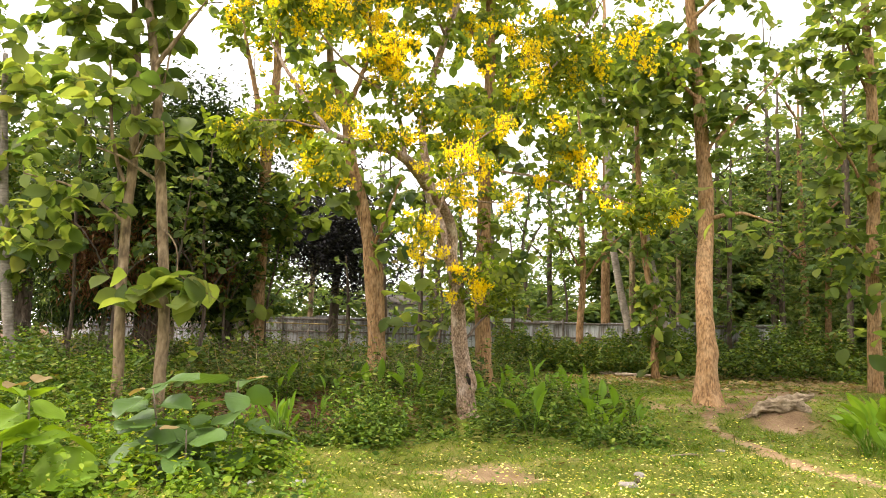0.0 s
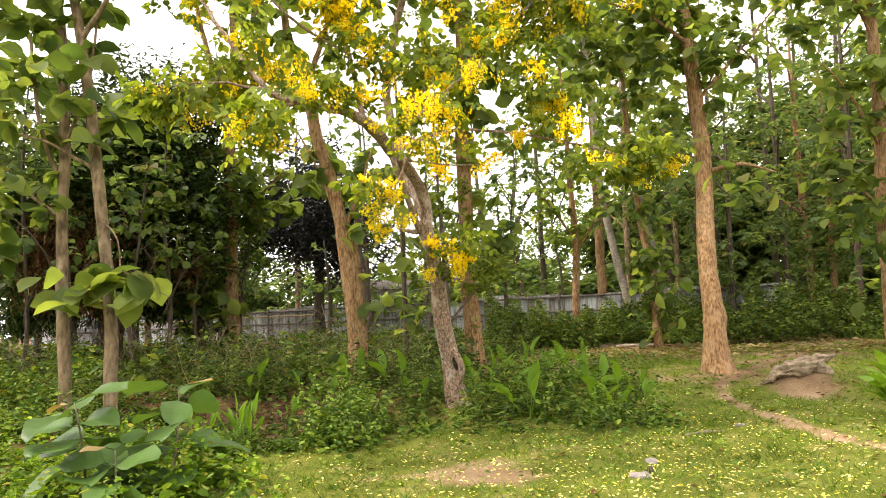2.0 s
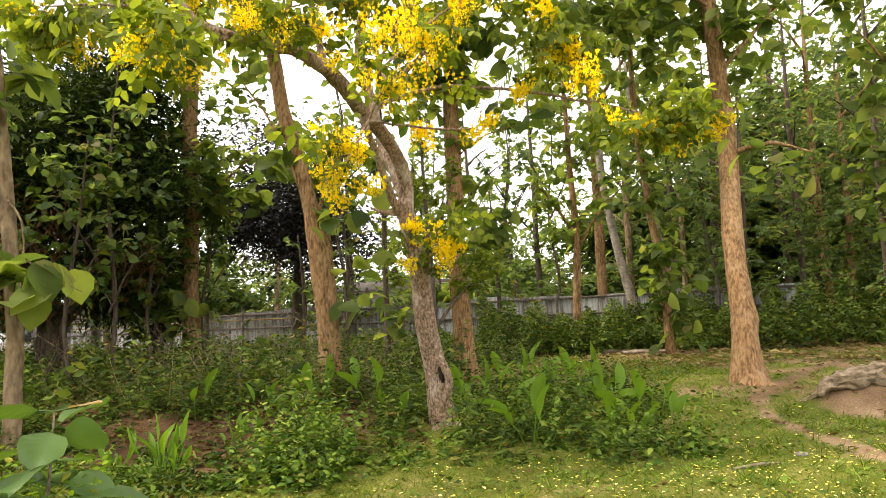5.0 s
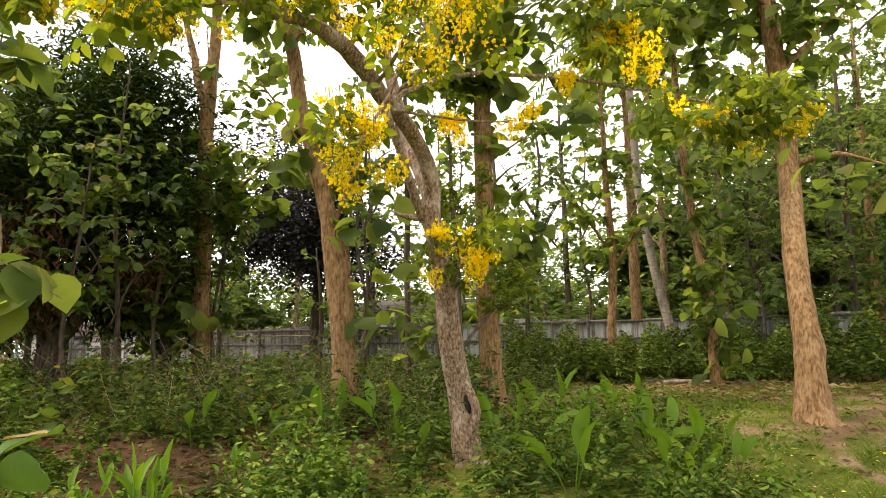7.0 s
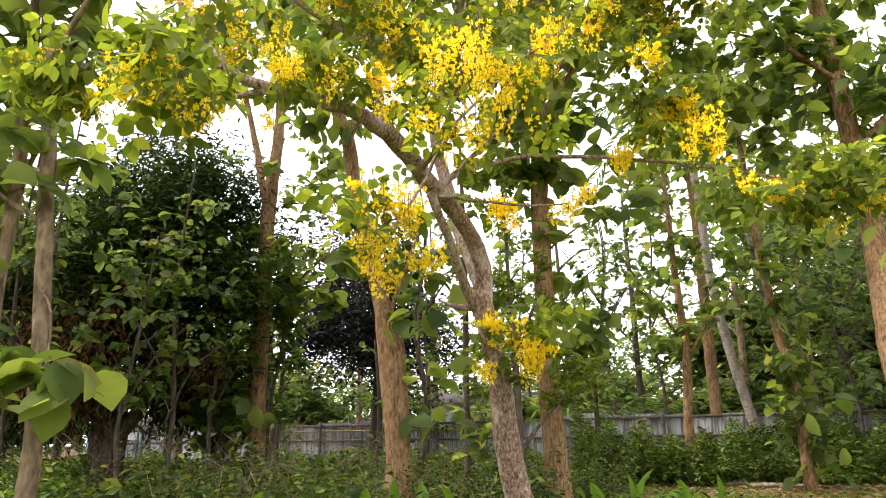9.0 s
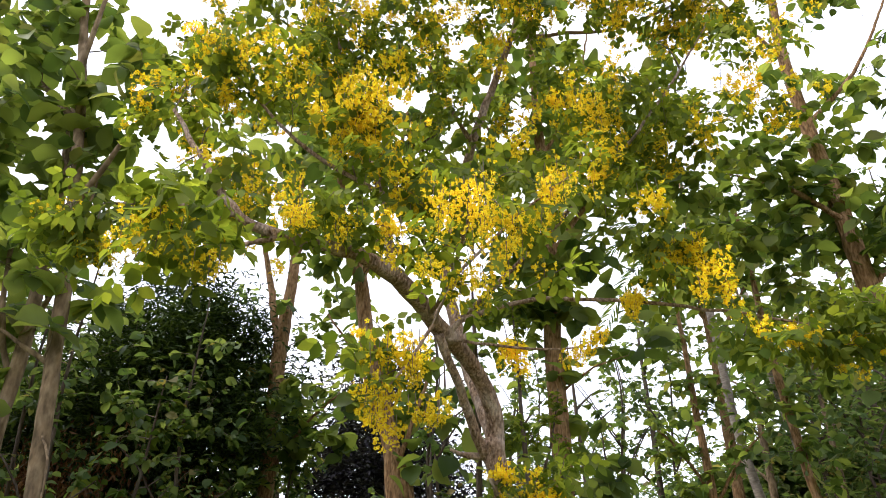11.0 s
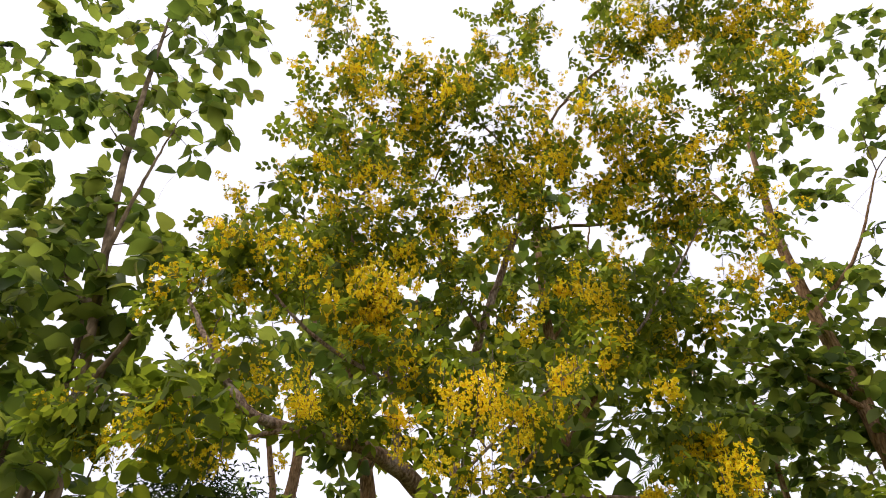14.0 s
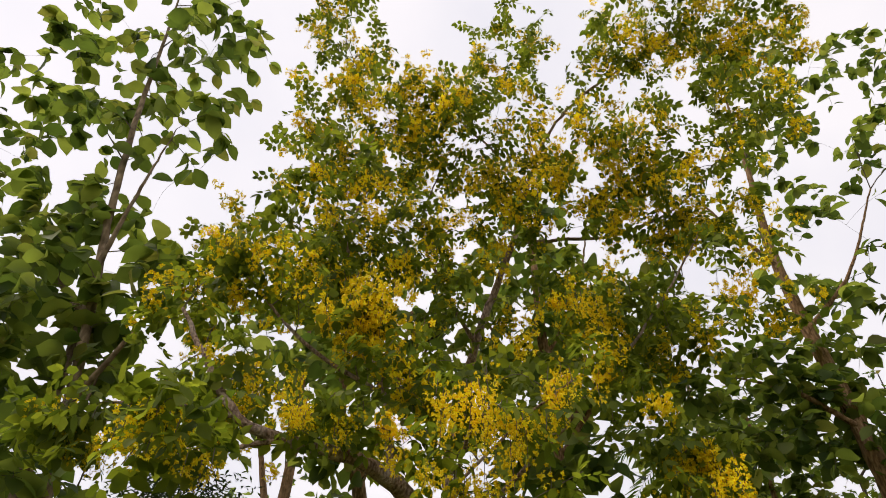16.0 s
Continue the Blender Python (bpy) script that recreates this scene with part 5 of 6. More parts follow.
def build_fence():
    r = np.random.default_rng(71)
    way = FB - FA
    length = np.linalg.norm(way)
    way /= length
    yaw = math.atan2(way[1], way[0])
    z0 = 0.5
    ob = thing("metal_fence", FA[0], FA[1], z0, "weathered grey corrugated zinc sheet fence with wooden rails", "fence")
    w, h, cols = 0.78, 1.55, 41
    x = np.linspace(0, w, cols)
    y = 0.016 * np.sin(np.arange(cols) * np.pi / 2)
    v = np.concatenate([np.stack([x, y, np.full(cols, zz)], -1) for zz in (0, h)])
    f = [(k, k + 1, cols + k + 1, cols + k) for k in range(cols - 1)]
    sheet = mesh_of("sheet", v, f, TIN, True)
    n = int(length / 0.74)
    for k in range(n):
        o = way * 0.74 * k
        s = part("sheet", sheet, TIN, ob)
        s.location = (o[0], o[1], 0.05 * math.sin(k * 0.7) + r.normal(0, 0.025) - 0.05 - 0.38 * min(1, max(0, (k - 25) / 3)) + (0.0 if r.random() > 0.08 else -0.2))
        s.rotation_euler = (r.normal(0, 0.02), r.normal(0, 0.012), yaw)
    for hz in (0.95, 1.42):
        rail = part("rail", box(length, 0.05, 0.065, (length / 2, 0, 0), 0.008), RAIL, ob)
        rail.rotation_euler, rail.location = (0, 0, yaw), (-0.05 * way[1], 0.05 * way[0], hz)
    pole = part("bamboo_pole", tube(spline([(0, 0, 0, 0.022), (length * 0.25, 0.02, 0.05, 0.024), (length * 0.5, 0, 0.0, 0.02)], 0.4), 6, 0.02), STRAW, ob, "pale bamboo pole")
    pole.rotation_euler, pole.location = (0, 0, yaw), (-0.09 * way[1] + 0.42 * length * way[0], 0.09 * way[0] + 0.42 * length * way[1], 1.2)
    post = mesh_of("post", *tube(spline([(0, 0, -0.3, 0.045), (0.01, 0, 0.8, 0.042), (0, 0.01, 1.75, 0.04)]), 7, 0.05), RAIL)
    for k in range(0, n, 3):
        p = part("post", post, RAIL, ob)
        o = way * 0.74 * k
        p.location = (o[0] - 0.12 * way[1], o[1] + 0.12 * way[0], -0.2)


build_fence()


# ---------------------------------------------------------------- houses beyond the fence
def house(x, y, w, d, h, label, wall, seed):
    z = gz(x, y)
    ob = thing("house", x, y, z, label, "house")
    part("wall", box(w, d, h, (0, 0, h / 2)), wall, ob)
    rise, over = 0.4, 0.5
    v = [(-w / 2 - over, -d / 2 - over, h - 0.15), (w / 2 + over, -d / 2 - over, h - 0.15), (w / 2 + over, 0, h + rise), (-w / 2 - over, 0, h + rise), (-w / 2 - over, d / 2 + over, h - 0.15), (w / 2 + over, d / 2 + over, h - 0.15)]
    v = v + [(a, b, c + 0.06) for a, b, c in v]
    f = [(0, 3, 2, 1), (3, 4, 5, 2), (6, 7, 8, 9), (9, 8, 11, 10), (0, 1, 7, 6), (5, 4, 10, 11), (0, 6, 9, 3), (3, 9, 10, 4), (1, 2, 8, 7), (2, 5, 11, 8)]
    part("roof", (v, f), ROOF, ob)
    for k in (-0.28, 0.05, 0.32):
        win = part("window", box(0.9, 0.06, 0.9, (k * w, -d / 2 - 0.02, h * 0.55)), WOOD, ob)
        part("pane", box(0.74, 0.02, 0.74, (k * w, -d / 2 - 0.062, h * 0.55)), GLASS, win)
    for k in (-0.48, 0.0, 0.48):
        part("post", box(0.12, 0.12, h - 0.1, (k * w, -d / 2 - over + 0.1, (h - 0.1) / 2)), BLUE, ob)


house(-1.6, 36, 6.0, 4, 2.25, "small white house with dark sheet roof behind the fence", WALL, 1)
house(-20.5, 41, 6, 4, 1.7, "pale low house with dark roof among trees", WALL, 2)


# ---------------------------------------------------------------- low plants
def in_bed(x, y):
    """The planted bank: low growth between the lawn and the trees."""
    edge = 10.2 + 0.2 * np.sin(1.7 * x) + 0.15 * np.sin(4.3 * x + 1) - 0.95 * np.clip(-(x + 0.8), 0, 1.0) - 0.45 * np.clip(-(x + 2.0), 0, 4)
    right = 2.9 + 0.25 * np.sin(2.1 * y) + 0.45 * np.clip(y - 14, 0, 5) * -0.6
    return (y > edge) & (x < right)


OVAL = (np.array([(0, 0, 0), (-0.24, 0.25, 0.05), (-0.25, 0.6, 0.03), (0, 1, -0.12), (0.25, 0.6, 0.03), (0.24, 0.25, 0.05)], float), np.array([(0, 2, 1), (0, 3, 2), (0, 4, 3), (0, 5, 4)]))


def weeds(r, x, y, height, leaf, lean=0.25, tmpl=None, m=11):
    """Leafy stems: each with pairs of leaves up a bent stalk, the lowest the largest."""
    n = len(x)
    h = height * (0.35 + 0.9 * r.random(n) ** 1.5)
    k = np.repeat(np.arange(n), m)
    u = np.tile(np.linspace(0.08, 1.0, m), n) + r.normal(0, 0.03, n * m)
    bend = r.normal(0, lean, (n, 2))[k] * (u * u * h[k])[:, None]
    pos = np.stack([x[k] + bend[:, 0], y[k] + bend[:, 1], ground_z(x[k], y[k]) + u * h[k]], -1)
    ways = any_way(r, len(k), -0.55, 0.5)
    own = r.uniform(0.6, 1.35, n)[k]
    return scatter(SMALL if tmpl is None else tmpl, pos, ways, leaf * own * (1.15 - 0.5 * u) * r.uniform(0.6, 1.2, len(k)), r, 0.85)


def undergrowth():
    r = np.random.default_rng(81)
    x, y = on_ground(r, 9000, -10, 3.4, 8.0, 19)
    keep = in_bed(x, y)
    bald = (np.hypot((x + 0.76) / 0.36, (y - 11.45) / 0.4) < 1) | (np.hypot((x + 2.85) / 0.8, (y - 12.0 + 0.42 * (x + 2.85)) / 0.3) < 1) | (np.hypot(x - 0.32, (y - 11.75) / 1.3) < 0.42) | (np.hypot((x - 1.6) / 1.5, (y - 15.6) / 1.5) < 1)
    aim = x + 0.75 - 0.19 * (11.6 - y)
    bald |= (np.abs(aim) < 0.26) & (y > 10.9) & (y < 12.2)
    bank = (x > -3.9) & (x < -1.3) & (y > 10.8 + 0.15 * np.sin(4 * x)) & (y < 12.5 + 0.2 * np.sin(3 * x + 1))
    keep &= ~bald & (~bank | (r.random(len(x)) < 0.14))
    gaps = np.sin(2.9 * x + 1.3 * y) * np.sin(3.7 * y - 1.1 * x + 2) + 0.6 * np.sin(7.3 * x) * np.sin(6.1 * y + 1)
    keep &= gaps + r.normal(0, 0.35, len(x)) > np.where((x < -0.9) & (y < 13.2), -0.05, -0.28)
    x, y = x[keep], y[keep]
    patchy = 0.6 + 0.62 * np.sin(1.9 * x + 0.7) * np.sin(2.3 * y + 0.4 * x) + 0.25 * np.sin(5.1 * x - 3.7 * y)
    h = np.clip(0.16 + 0.5 * patchy, 0.10, 0.95) * np.where(y > 13.5, 1.45, 1.0)
    h = np.where(np.hypot((x + 0.95) / 0.4, (y - 10.2) / 0.7) < 1, h * 1.35 + 0.1, h)
    low = (x < -1.35) & (x > -4.5) & (y < 12.3 - 0.3 * (x + 3))
    h = np.where(low, 0.42 * h, h)
    aim = x + 0.75 - 0.19 * (11.6 - y)
    h = np.where((np.abs(aim) < 0.3) & (y < 11.0), 0.35 * h, h)
    front = y < 13.0
    bx, by = on_ground(r, 520, -9, 0.6, 12.6, 17.0)
    rich = np.sin(1.7 * bx + 0.9 * by) * np.sin(1.3 * by - 0.8 * bx + 1) + r.normal(0, 0.25, len(bx)) > 0.1
    stuff("scrub", weeds(r, bx[rich], by[rich], 0.95, 0.2), LEAF_HEDGE, "broad-leaved dark scrub under the trees", "scrub")
    bx, by = -0.98 + 0.25 * r.standard_normal(230), 10.3 + 0.4 * r.standard_normal(230)
    stuff("leafy_growth", weeds(r, bx, by, 0.62, 0.085, 0.35, OVAL, 16), LEAF_WEED, "lush light green bush at the foot of the bank", "weeds")
    sort = (np.sin(2.3 * x + 1.7 * y) + np.sin(3.9 * y - 2.1 * x) + r.normal(0, 0.5, len(x)) > 0.1).astype(int) + (np.sin(1.9 * y + 3.1 * x + 2) + r.normal(0, 0.4, len(x)) > 0.9)
    for q, (tmpl, leaf, mat, label) in enumerate([(OVAL, 0.088, LEAF_WEED, "leafy green weeds covering the bank"), (SLIM, 0.12, LEAF_BUSH, "narrow-leaved darker weeds on the bank"), (SMALL, 0.1, LEAF_WEED, "pointed-leaved weeds on the bank")]):
        k = np.repeat(np.nonzero(front & (sort == q))[0], 2)
        stuff("weeds", weeds(r, x[k] + r.normal(0, 0.06, len(k)), y[k] + r.normal(0, 0.06, len(k)), h[k] * (1.0, 1.3, 1.0)[q], leaf, 0.3, tmpl, 14), mat, label, "weeds")
    stuff("undergrowth", weeds(r, x[~front], y[~front], h[~front], 0.095, 0.3, SMALL, 15), LEAF_SCRUB, "darker tangled undergrowth beneath the trees", "undergrowth")


undergrowth()


def heap(r, n, x0, x1, y0, y1, height, size, tmpl=SMALL):
    px, py = on_ground(r, n, x0, x1, y0, y1)
    top = height * np.clip(0.62 + 0.34 * np.sin(1.3 * px + 1) * np.sin(1.9 * py) + 0.28 * np.sin(3.1 * px + 2 * py) + 0.2 * np.sin(7.1 * px - 3.3 * py), 0.2, 1.5) * (1 - 0.5 * np.abs(2 * (py - y0) / (y1 - y0) - 1) ** 3)
    pos = np.stack([px, py, ground_z(px, py) + top * r.random(n) ** 0.6], -1)
    return scatter(tmpl, pos, any_way(r, n, -0.6, 0.6), size * r.uniform(0.5, 1.2, n), r, 0.9)


def hedges():
    r = np.random.default_rng(82)
    stuff("hedge_growth", heap(r, 34000, 0.9, 6.4, 18.9, 21.8, 1.15, 0.11), LEAF_HEDGE, "dense waist-high green shrubs along the fence", "shrubs")
    stuff("hedge_growth", joined([heap(r, 30000, 6.4, 16, 18.4, 22.5, 1.35, 0.13), heap(r, 10000, 10, 15, 14.5, 18.5, 1.0, 0.13)]), LEAF_BUSH, "bright green shrubs beside the clearing", "shrubs")
    stuff("hedge_growth", joined([heap(r, 30000, -15, 0.5, 16.5, 21.5, 0.5, 0.12), heap(r, 12000, -16, 0.8, 21.5, 26, 0.6, 0.15)]), LEAF_HEDGE, "wild shrubs and brush before the fence", "shrubs")
    stuff("hedge_growth", heap(r, 14000, -13, -5.6, 9.5, 16, 0.95, 0.12), LEAF_WEED, "light green shrubs among the slender teaks", "shrubs")
    x, y = on_ground(r, 560, -7.5, -1.0, 12.8, 17.5)
    pos = np.stack([x, y, ground_z(x, y)], -1)
    reed = blade((0.004, 0.004, 0.003, 0.003, 0.001), 0.25, 0.0)
    stuff("brush", scatter(reed, pos, any_way(r, len(x), 0.2, 0.95) + np.array([0, 0, 0.25]), r.uniform(0.4, 1.0, len(x)), r, 1.0), STRAW, "dry straw-coloured stalks and brush", "brush")
    bits = []
    for _ in range(260):
        x, y = r.uniform(-11, 0.2), r.uniform(13.2, 20)
        z, hh, a = gz(x, y), r.uniform(0.4, 1.4), r.normal(0, 0.6, 2)
        bits.append(tube(np.array([[x, y, z - 0.05, 0.006], [x + a[0] * hh * 0.3, y + a[1] * hh * 0.4, z + hh * 0.6, 0.0045], [x + a[0] * hh, y + a[1] * hh, z + hh, 0.003]]), 4, 0))
    stuff("brush", joined(bits), TWIG, "bare thin brown stems among the undergrowth", "brush")
    x, y = on_ground(r, 1500, -8.0, -0.8, 5.2, 9.8)
    k = y + 0.95 * x < 6.9 + 0.45 * np.sin(3 * x + y) + r.normal(0, 0.35, len(x))
    k &= np.random.default_rng(87).random(len(x)) < np.clip((y - 5.1) / 1.3, 0, 1)
    x, y = x[k], y[k]
    lots = 0.5 + 0.5 * np.sin(2.6 * x + 0.8 * y) * np.sin(2.1 * y - 1.2 * x + 1)
    fresh = lots + r.normal(0, 0.15, len(x)) > 0.45
    stuff("leafy_growth", weeds(r, x[fresh], y[fresh], 0.2 + 0.4 * lots[fresh], 0.085, 0.3, OVAL, 14), LEAF_FRESH, "fresh leafy weeds round the saplings", "weeds")
    stuff("leafy_growth", weeds(r, x[~fresh], y[~fresh], 0.15 + 0.35 * lots[~fresh], 0.08, 0.25, OVAL), LEAF_WEED, "small-leaved darker weeds round the saplings", "weeds")


hedges()


def lawn():
    r = np.random.default_rng(83)
    n = 230000
    x, y = on_ground(r, n, -4, 11, 5.2, 19)
    keep = (r.random(n) > bareness(x, y) * 1.15) & ~((x < 2.6) & in_bed(x, y) & (r.random(n) > 0.15))
    x, y = x[keep], y[keep]
    pos = np.stack([x, y, ground_z(x, y) - 0.005], -1)
    blade_ = (np.array([(-0.05, 0, 0), (0.05, 0, 0), (0.0, 1, -0.25)]), np.array([(0, 1, 2)]))
    stuff("grass", scatter(blade_, pos, any_way(r, len(x), 0.25, 0.95), r.uniform(0.03, 0.09, len(x)), r, 1.0), GRASS, "short green lawn grass", "grass")
    tx, ty = on_ground(r, 2600, -4, 10, 5.4, 17)
    k = np.repeat(np.arange(len(tx)), 12)
    x, y = tx[k] + r.normal(0, 0.04, len(k)), ty[k] + r.normal(0, 0.04, len(k))
    keep = (r.random(len(x)) > bareness(x, y) * 1.1) & ~((x < 2.6) & in_bed(x, y))
    x, y = x[keep], y[keep]
    pos = np.stack([x, y, ground_z(x, y) - 0.005], -1)
    stuff("grass", scatter(blade_, pos, any_way(r, len(x), 0.3, 0.95), r.uniform(0.07, 0.16, len(x)), r, 1.0), GRASS, "tufts of longer green grass in the lawn", "grass")
    n = 11000
    x, y = on_ground(r, n, -2.5, 8, 5.5, 12.5)
    keep = ~((x < 2.6) & in_bed(x, y)) & (r.random(n) < np.exp(-((x - 2.8) / 3.4) ** 2 - ((y - 7) / 3.6) ** 2))
    x, y = x[keep], y[keep]
    pos = np.stack([x, y, ground_z(x, y) + 0.03], -1)
    stuff("fallen_petals", scatter(SMALL, pos, any_way(r, len(x), -0.15, 0.15), r.uniform(0.022, 0.05, len(x)), r, 0.3), PETAL_OLD, "yellow petals scattered on the lawn", "petals")
    n = 26000
    x, y = on_ground(r, n, -4, 10, 5.3, 18.5)
    edge = np.exp(-np.clip(10.2 - y, 0, 9) / 1.2) * np.exp(-np.clip(x - 3.0, 0, 9) / 1.5)
    lots = 0.5 + 0.5 * np.sin(2.7 * x + 1.1 * y) * np.sin(3.3 * y - 0.8 * x)
    keep = r.random(n) < (0.3 * lots**2 + 0.95 * edge) * (1 - 0.7 * bareness(x, y))
    x, y = x[keep], y[keep]
    pos = np.stack([x, y, ground_z(x, y) + r.uniform(0.01, 0.08, len(x))], -1)
    stuff("creeping_plants", scatter(SMALL, pos, any_way(r, len(x), -0.3, 0.4), r.uniform(0.035, 0.085, len(x)), r, 0.35), LEAF_WEED, "small creeping green plants in the lawn", "plants")
    n = 4200
    x, y = on_ground(r, n, -3, 10, 6, 21)
    keep = (r.random(n) < 0.2 + 0.8 * bareness(x, y)) & (np.hypot((x - 0.5) / 1.0, (y - 8.5) / 0.6) > 1)
    x, y = x[keep], y[keep]
    pos = np.stack([x, y, ground_z(x, y) + 0.012], -1)
    stuff("leaf_litter", scatter(SMALL, pos, any_way(r, len(x), -0.12, 0.12), r.uniform(0.04, 0.13, len(x)), r, 0.25), LEAF_DRY, "dry brown fallen leaves", "leaves")
    x, y = on_ground(r, 1600, -5.5, 0.2, 10.8, 13.2)
    pos = np.stack([x, y, ground_z(x, y) + 0.015], -1)
    stuff("leaf_litter", scatter(SMALL, pos, any_way(r, len(x), -0.15, 0.25), r.uniform(0.03, 0.12, len(x)), r, 0.4), LEAF_DRY, "brown leaf litter on the bank's bare soil", "leaves")
    x, y = on_ground(r, 900, 2.2, 9.5, 16.2, 19.2)
    pos = np.stack([x, y, ground_z(x, y) + 0.02], -1)
    stuff("leaf_litter", scatter(SMALL, pos, any_way(r, len(x), -0.15, 0.2), r.uniform(0.08, 0.22, len(x)), r, 0.3), LEAF_TAN, "pale curled dead teak leaves below the shrubs", "leaves")
    n = 16000
    x, y = on_ground(r, n, -3, 9, 5.4, 15)
    patch = bump(x, y, 0.5, 8.5, 0.9, 0.5, 1.0)
    keep = (r.random(n) < 0.18 + 0.8 * patch) & ~((x < 2.6) & in_bed(x, y))
    x, y = x[keep], y[keep]
    pos = np.stack([x, y, ground_z(x, y) + 0.01], -1)
    stuff("dry_grass", scatter(blade_, pos, any_way(r, len(x), 0.0, 0.45), r.uniform(0.03, 0.09, len(x)), r, 1.0), STRAW, "dry straw bits in the worn lawn", "grass")
    far = np.random.default_rng(86)
    n = 70000
    x, y = on_ground(far, n, -9, 11, -4, 5.6)
    keep = far.random(n) < 1.05 * np.exp(-(np.clip(np.hypot(x - 0.8, y - 3.5) - 3.0, 0, 20) / 4.0) ** 2)
    x, y = x[keep], y[keep]
    pos = np.stack([x, y, ground_z(x, y) - 0.005], -1)
    stuff("grass", scatter(blade_, pos, any_way(far, len(x), 0.2, 0.9), far.uniform(0.05, 0.14, len(x)), far, 1.0), GRASS, "rough grass where the walk begins", "grass")


lawn()


# ---- ginger-like plants: a few tall stems, each with broad leaves that stand up and bend over
def bent_leaf(r, ratio=0.17):
    """A long leaf of length 1 along y, broadest past its middle, bowed and folded along its rib."""
    rows = 9
    u = np.linspace(0, 1, rows)
    w = ratio * np.interp(u, [0, 0.12, 0.3, 0.55, 0.8, 0.93, 1], [0.1, 0.45, 0.85, 1.0, 0.72, 0.32, 0.0])
    fold, bow, twist = r.uniform(0.2, 1.3), r.uniform(-0.1, 0.75), r.uniform(-0.9, 0.9)
    v, f = [], []
    for k in range(rows):
        z = -bow * u[k] ** 2
        for q in (-1, -0.5, 0, 0.5, 1):
            v.append((q * w[k], u[k] - 0.15 * bow * u[k] ** 2, z + fold * abs(q) * w[k] + twist * q * w[k] * u[k] + 0.012 * math.sin(11 * u[k] + 3 * q)))
    for k in range(rows - 1):
        for q in range(4):
            a = 5 * k + q
            f += [(a, a + 1, a + 6), (a, a + 6, a + 5)]
    return np.array(v), np.array(f)


def stalked_leaf(ob, r, foot, d, stem, length, mat, ratio=0.17):
    """A leaf on its own stem, which rises from foot along d."""
    end = foot + d * stem
    lf = part("leaf", (*scatter(bent_leaf(r, ratio), [end], [d + (0, 0, 0.25)], length, r, 0.9), True), mat, ob)
    mid = foot + d * stem * 0.5 + (0, 0, 0.03)
    part("stem", tube(np.array([[*(foot - (0, 0, 0.05)), 0.009], [*mid, 0.007], [*(end + d * 0.04), 0.005]]), 5, 0), mat, lf)


def lily(seed, leaves, height):
    r = np.random.default_rng(seed)
    ob = thing("ginger_plant", 0, 0, 0, "broad upright light green leaves of a ginger-like plant", "plant", "ginger-like plants")
    for k in range(leaves):
        a = k * 2.4 + r.uniform(-0.4, 0.4)
        out = r.uniform(0.1, 0.5) if k % 3 else r.uniform(0.5, 1.1)
        d = np.array([math.cos(a) * out, math.sin(a) * out, 1.0])
        d /= np.linalg.norm(d)
        foot = np.array([0.05 * math.cos(a), 0.05 * math.sin(a), 0])
        h = height * r.uniform(0.7, 1.1)
        stalked_leaf(ob, r, foot, d, 0.45 * h, 0.58 * h, LEAF_LILY, r.uniform(0.13, 0.21))
    return ob


def place_lilies():
    r = np.random.default_rng(84)
    kinds = [lily(91, 4, 0.7), lily(92, 2, 0.8), lily(93, 3, 0.58), lily(94, 3, 0.5), lily(95, 2, 0.62)]
    spots = [(-1.37, 12.76), (-0.66, 12.65), (-0.28, 11.9), (-2.06, 12.5), (0.58, 12.7), (0.72, 12.3), (1.03, 12.2), (1.6, 13.2), (1.88, 13.3), (2.4, 13.3), (2.3, 12.1), (2.5, 11.6), (2.85, 11.5), (2.9, 12.0), (2.2, 11.1), (1.25, 10.8), (-2.92, 12.5), (-1.79, 12.3), (1.83, 13.6), (2.3, 13.8), (1.3, 13.3), (-0.75, 12.9)]
    for x0, x1, y0, y1, n in [(0.8, 2.8, 10.5, 12.8, 3), (1.2, 2.7, 12.8, 14.5, 3)]:
        spots += [(r.uniform(x0, x1), r.uniform(y0, y1)) for _ in range(n)]
    for k, (x, y) in enumerate(spots):
        m = pose(x, y, gz(x, y), r.uniform(-6, 6), r.uniform(-6, 6), r.uniform(0, 360))
        if k < 5:
            kinds[k].matrix_basis = m
        else:
            copy_thing(kinds[k % 5], m)


place_lilies()


# ---- teak saplings with very large leaves
def wavy_leaf(r, brown=False):
    """One big leaf of length 1 along y: broad, cupped, its margin waved."""
    rows, cols = 19, 9
    width = np.interp(np.linspace(0, 1, rows), [0, 0.06, 0.18, 0.4, 0.62, 0.85, 0.95, 1], [0.02, 0.13, 0.27, 0.36, 0.36, 0.22, 0.1, 0.0])
    droop, cup, ph, curl = r.uniform(0.05, 0.5), r.uniform(0.0, 0.35), r.uniform(0, 6), r.uniform(-0.2, 0.15)
    v = []
    for i, w in enumerate(width):
        y = i / (rows - 1)
        for s in np.linspace(-1, 1, cols):
            pleat = 0.011 * math.cos(2 * math.pi * 7 * (y - 0.22 * abs(s))) * min(1, 4 * abs(s)) * (1 - 0.5 * abs(s))
            z = -droop * y * y + cup * abs(s) * w + curl * s * s * w + 0.03 * s * s * math.sin(9 * y + ph + 2 * s) + pleat
            v.append((s * w, y + 0.05 * abs(s) * (y < 0.9), z))
    f = []
    for i in range(rows - 1):
        for k in range(cols - 1):
            a = i * cols + k
            f += [(a, a + 1, a + cols + 1), (a, a + cols + 1, a + cols)]
    return np.array(v), np.array(f)


